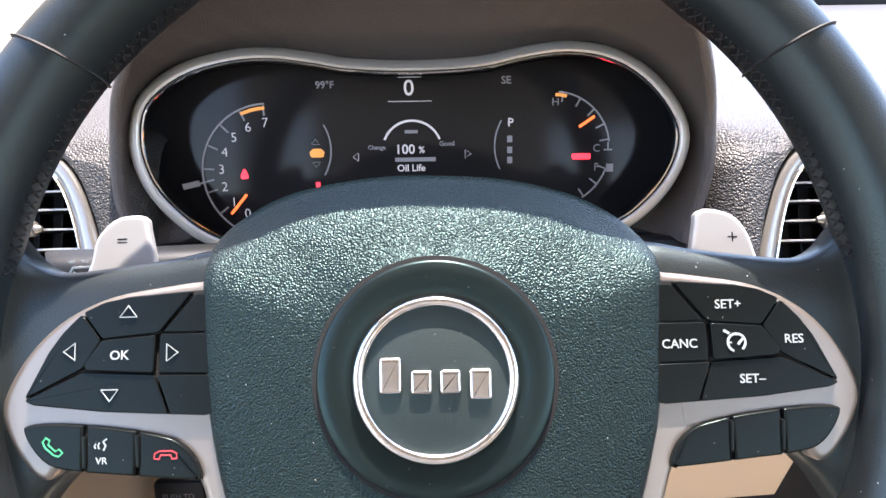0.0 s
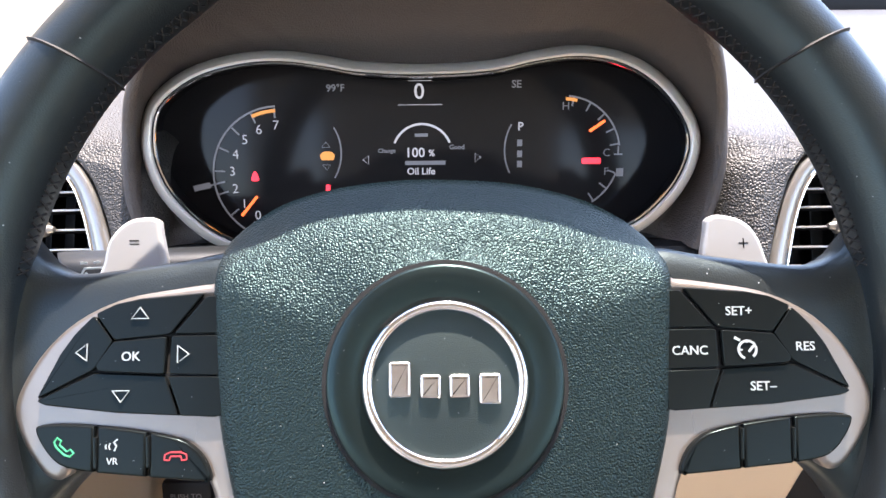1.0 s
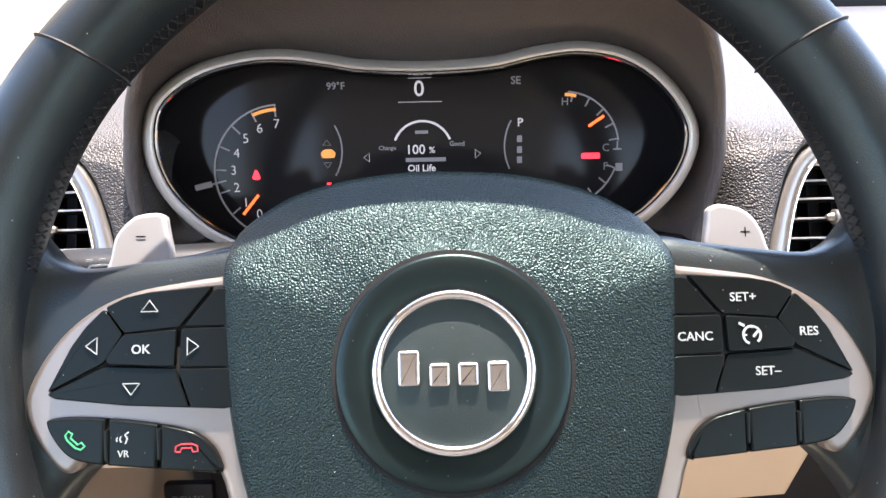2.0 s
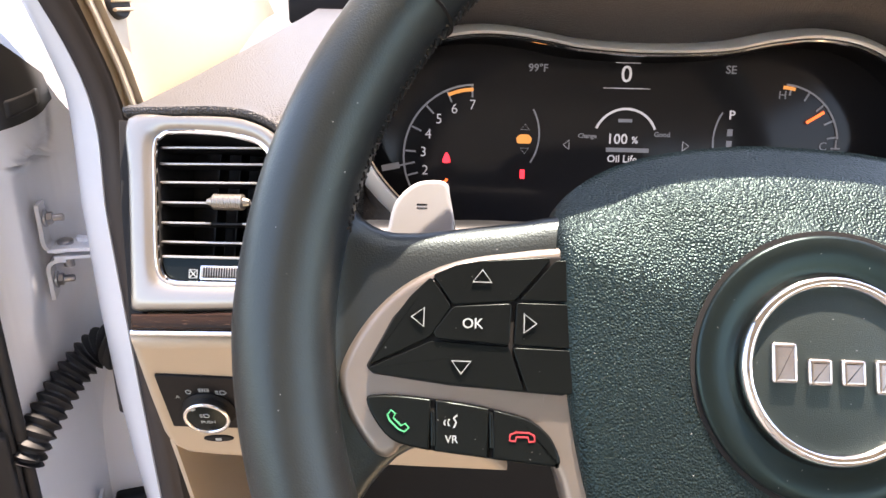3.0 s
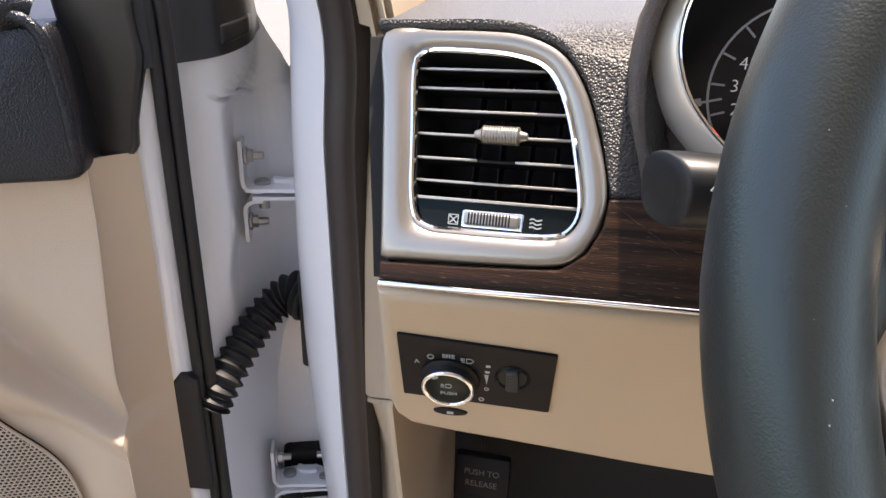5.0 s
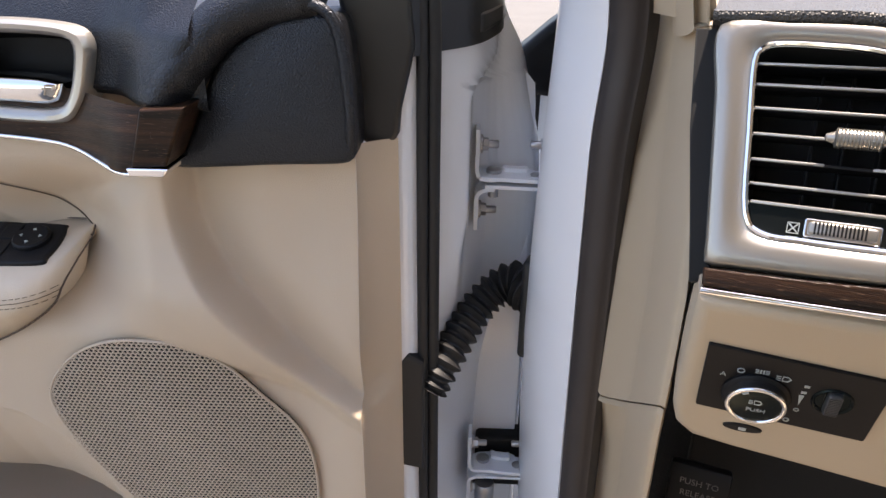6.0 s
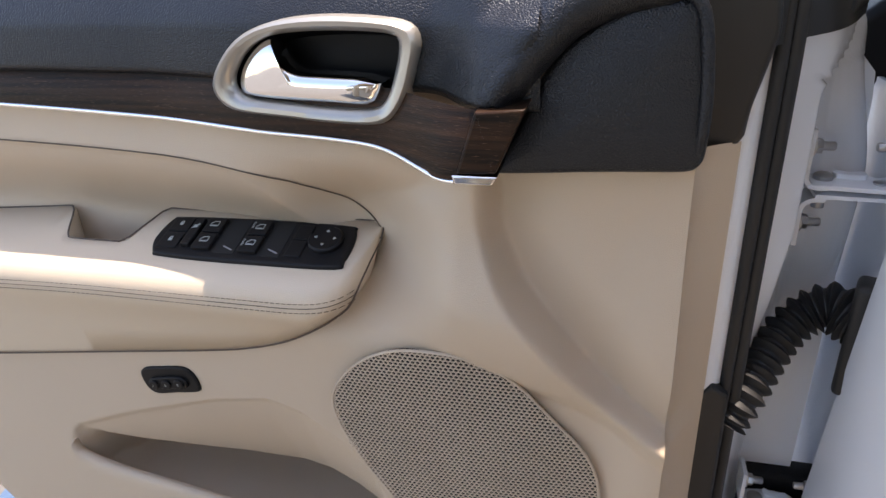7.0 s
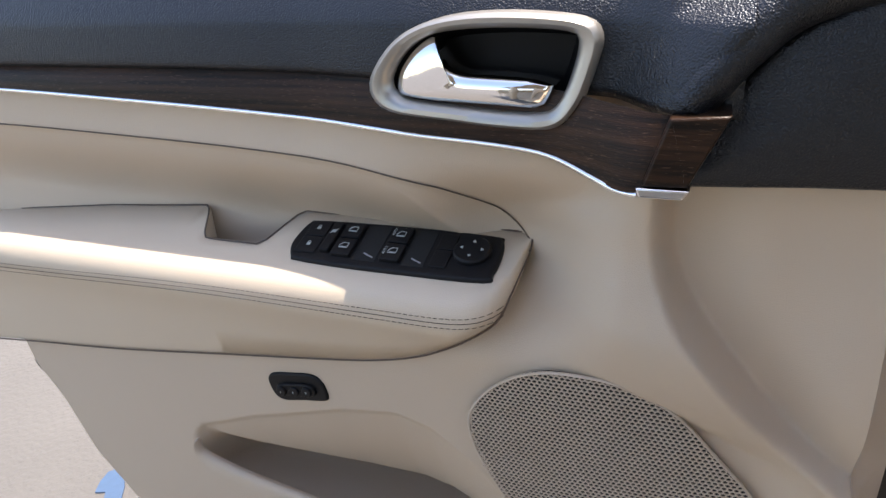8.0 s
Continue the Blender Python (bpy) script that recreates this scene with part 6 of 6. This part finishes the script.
def honeycomb(outline, pitch, wall, z):
    """A sheet of six-sided holes within an outline."""
    verts, faces = [], []
    x0, x1 = min(p.x for p in outline), max(p.x for p in outline)
    y0, y1 = min(p.y for p in outline), max(p.y for p in outline)
    R, r = pitch / math.sqrt(3) * 1.003, (pitch - wall) / math.sqrt(3)
    row, y = 0, y0
    while y < y1:
        x = x0 + (pitch / 2 if row % 2 else 0)
        while x < x1:
            if inside(Vector((x, y)), outline):
                b = len(verts)
                bulge = 0.003 * math.sin(math.pi * min(1, max(0, (x - x0) / (x1 - x0)))) * math.sin(math.pi * min(1, max(0, (y - y0) / (y1 - y0))))
                for rad, dz in ((R, 0.0), (r, 0.0), (r * 0.97, -0.0011)):
                    for k in range(6):
                        a = math.pi / 6 + k * math.pi / 3
                        verts.append((x + rad * math.cos(a), y + rad * math.sin(a) * 0.86, z + bulge + dz))
                for k in range(6):
                    j = (k + 1) % 6
                    faces.append((b + k, b + j, b + 6 + j, b + 6 + k))
                    faces.append((b + 6 + k, b + 6 + j, b + 12 + j, b + 12 + k))
            x += pitch
        y += pitch * 0.866 * 0.86
        row += 1
    me = bpy.data.meshes.new("grille_mesh")
    me.from_pydata(verts, [], faces)
    me.materials.append(M_MESH)
    return me


g = new("grille_mesh", honeycomb([Vector((-p.x, p.y)) for p in SPK], 0.0042, 0.00092, 0.0132))
g.parent = spk
tagged(g, "fine honeycomb mesh", kind="stuff")

# white shell of the door with its front face, cut back along the sloping window corner
CUT = [(0.86, 0.30), (0.885, 0.165), (0.90, 0.144), (0.935, 0.1305), (0.955, 0.1195), (0.986, 0.1065), (1.0015, 0.0965), (1.0215, 0.0815), (1.06, 0.052)]


def shell_face(s, t):
    v = 0.28 + 0.78 * t
    deep = 0.034 * smooth(0.80, 0.45, v)
    out = 0.022 * smooth(0.93, 0.80, v)
    P = [(-0.0275, -0.0375), (-0.040, -0.044), (-0.060, -0.071 - deep * 0.3), (-0.082, -0.110 - deep * 0.7), (-0.104, -0.148 - deep), (-0.122 - out, -0.166 - deep), (-0.134 - out, -0.182 - deep), (-0.139 - out, -0.215 - deep), (-0.140 - out, -0.250 - deep)]
    c = cr(P, closed=False, k=4)
    limit = lerp_table(CUT, v)
    for k in range(1, len(c)):
        if -c[k].x > limit:
            s *= (k - 1 + (limit + c[k - 1].x) / (c[k - 1].x - c[k].x)) / (len(c) - 1)
            break
    f = s * (len(c) - 1)
    i = min(int(f), len(c) - 2)
    p = c[i].lerp(c[i + 1], f - i)
    edge = 0.385 - 0.03 * smooth(0.80, 0.74, v) + 0.12 * smooth(0.895, 0.935, v)
    proud = 0.029 * smooth(edge + 0.030, edge - 0.022, s) * smooth(0.20, 0.42, s) * smooth(0.66, 0.76, v)
    swell = 0.005 * math.sin((v - 0.3) * 14) * smooth(0.45, 0.7, s)
    return Vector((-p.x + 0.2 * proud, v, p.y + proud + swell))


part("front_face", patch(shell_face, 170, 150), M_WHITE, door, "white painted front face of the door", angle=70)
part("outer_skin", patch(lambda s, t: Vector((0.150 - (0.164 - lerp_table(CUT, 0.20 + 0.84 * t)) * smooth(0.88, 0.93, 0.20 + 0.84 * t) - 1.06 * s, 0.20 + 0.84 * t, -0.205 + 0.03 * math.sin(math.pi * t))), 12, 40, 0.004), M_WHITE, door, "white painted outer skin")
part("bottom", block((0.80, 0.03, 0.17), (-0.30, 0.275, -0.09), 0.008), M_WHITE, door)


def sail_face(s, t):
    v = 0.9385 + 0.1185 * t + (0.004 * s + 0.016 * s ** 3) * (1 - t)
    p = shell_face(0.155 + (0.76 + 0.085 * smooth(0.955, 0.985, v)) * s, (v - 0.28) / 0.78)
    return p + Vector((0.0042, 0, 0.0045))


part("mirror_base_cover", patch(sail_face, 14, 8, 0.003), M_COVER, door, "black plastic mirror base cover")


def cover_lid(x0, x1, v0, v1):
    """A shallow lid that follows the cover between two widths and two heights."""
    def at(a, b):
        t = (v0 + (v1 - v0) * b - 0.9385) / 0.1185
        x, lo, hi = x0 + (x1 - x0) * a, 0.0, 1.0
        for _ in range(14):
            mid_s = (lo + hi) / 2
            lo, hi = (mid_s, hi) if sail_face(mid_s, t).x < x else (lo, mid_s)
        edge = min(a, 1 - a, b, 1 - b)
        return sail_face((lo + hi) / 2, t) + Vector((0.76, 0, 0.65)) * (-0.0015 + 0.0026 * smooth(0.0, 0.12, edge))
    part("clip", patch(at, 14, 10), M_COVER, door, "small flush lid in the cover", angle=60)


cover_lid(0.068, 0.089, 0.984, 1.002)
cover_lid(0.091, 0.113, 0.945, 0.962)
ribs = []
for k in (0, 1):
    ox, on = 0.0480 + 0.0085 * k, -0.0455 - 0.0060 * k
    ribs.append(sweep(cr([(ox - 0.003, 1.06, on), (ox, 0.95, on - 0.002), (ox, 0.85, on - 0.002), (ox, 0.65, on - 0.004), (ox + 0.001, 0.28, on - 0.008)], closed=False, k=8), circle(0.0060 if k else 0.0048, 12)))
part("door_seal", join(*ribs), M_RUBBER, door, "black ribbed rubber door seal")
part("seal_plug", slab(grown([(0.027, 0.545), (0.050, 0.540), (0.050, 0.665), (0.036, 0.674), (0.027, 0.664)], 5), -0.050, -0.036, 0.003), M_RUBBER, door, "black rubber plug")
part("latch_bumper", slab([(-0.7815 + 0.0085 * math.cos(a) * 0.8 - 0.013 * math.sin(a) * 0.55, 0.6005 + 0.0085 * math.cos(a) * 0.55 + 0.013 * math.sin(a) * 0.8) for a in [2 * math.pi * i / 20 for i in range(20)]], -0.020, 0.002, 0.003), M_RUBBER, door, "black rubber bumper")


# ---- hinges ----
TO_DOOR = DOOR.inverted()


def bolt(at, axis, parent):
    m = Vector(axis).to_track_quat("Z", "Y").to_matrix().to_4x4()
    m.translation = at
    hexa = [(0.0062 * math.cos(math.pi / 3 * i), 0.0062 * math.sin(math.pi / 3 * i)) for i in range(6)]
    b = part("bolt", join(turned([(0.0085, 0.0), (0.0085, 0.0020), (0.007, 0.0026)], 20), slab(hexa, 0.002, 0.0075, 0.001, steps=2), turned([(0.0036, 0.007), (0.0036, 0.016), (0.0028, 0.017)], 14)), M_STEEL, parent, "zinc bolt")
    b.matrix_basis = TO_DOOR @ m


AX = Vector((0.9391, 0.3437, 0.0))
SIDE = Vector((-0.3437, 0.9391, 0.0))


def bent_leaf(z_end, z_arm, depth, turn):
    """An upright leaf, 3.6 mm thick, that curls over into a short level foot; turn is -1 below, +1 above."""
    c = cr([(0.0, z_end), (0.0, z_end * 0.5 + z_arm * 0.5), (0.0, z_arm - 0.009 * turn), (0.0025, z_arm - 0.003 * turn), (0.009, z_arm), (0.017, z_arm)], closed=False, k=4)
    b = sweep([(p.x, 0.0, p.y) for p in c], [(-0.0018, -depth), (0.0018, -depth), (0.0018, depth), (-0.0018, depth)], up=(0, 1, 0))
    return b


for hx, hy, z0 in ((-0.5310, 0.6320, 0.947), (-0.5330, 0.6440, 0.591)):
    hm = basis((hx, hy, z0), AX, SIDE)
    upper_leaf = bent_leaf(0.038, -0.009, 0.012, -1)
    lower_leaf = bent_leaf(-0.059, -0.019, 0.012, 1)
    top_arm = slab(cr([(0.002, -0.012), (0.020, -0.014), (0.045, -0.017), (0.066, -0.018), (0.069, -0.010), (0.067, 0.012), (0.056, 0.010), (0.050, 0.016), (0.030, 0.019), (0.004, 0.013)], k=3), -0.0095, -0.0060, 0.0010)
    low_arm = sweep(cr([(0.008, 0.0, -0.0145), (0.030, 0.0, -0.0150), (0.055, 0.0, -0.0155), (0.062, 0.0, -0.0170), (0.066, 0.0, -0.0220), (0.067, 0.0, -0.034)], closed=False, k=4), [(-0.0016, -0.016), (0.0016, -0.016), (0.0016, 0.014), (-0.0016, 0.014)], up=(0, 1, 0))
    web = slab(cr([(0.026, 0.006), (0.046, 0.003), (0.047, 0.014), (0.036, 0.012), (0.026, 0.017)], k=3), -0.0062, -0.0022, 0.0008)
    wall = block((0.0036, 0.030, 0.050), (0.0675, -0.004, 0.015), 0.0012)
    made = {}
    for name, b, label in (("door_hinge", join(upper_leaf, lower_leaf), "white painted hinge leaves on the door"), ("arm", join(top_arm, low_arm, web, wall), "white painted hinge arms")):
        bmesh.ops.transform(b, matrix=TO_DOOR @ hm, verts=b.verts)
        made[name] = part(name, b, M_WHITE, made.get("door_hinge", door), label)
    h = made["door_hinge"]
    b = join(turned([(0.0075, -0.007), (0.0075, -0.0030), (0.0055, -0.0015)], 18, at=(0.016, 0.004, 0.0)), turned([(0.0050, -0.030), (0.0050, -0.010)], 14, at=(0.016, 0.004, 0.0)), turned([(0.0055, -0.007), (0.0055, -0.0045), (0.0045, -0.0040)], 14, at=(0.055, -0.004, 0.0)))
    bmesh.ops.transform(b, matrix=TO_DOOR @ hm, verts=b.verts)
    part("pin", b, M_STEEL, h, "hinge pin and rivet")
    bolt(hm @ Vector((0.0025, 0.0, 0.022)), AX, h)
    bolt(hm @ Vector((0.0025, 0.0, -0.042)), AX, h)
    bolt(hm @ Vector((0.065, 0.0, 0.022)), -AX, h)
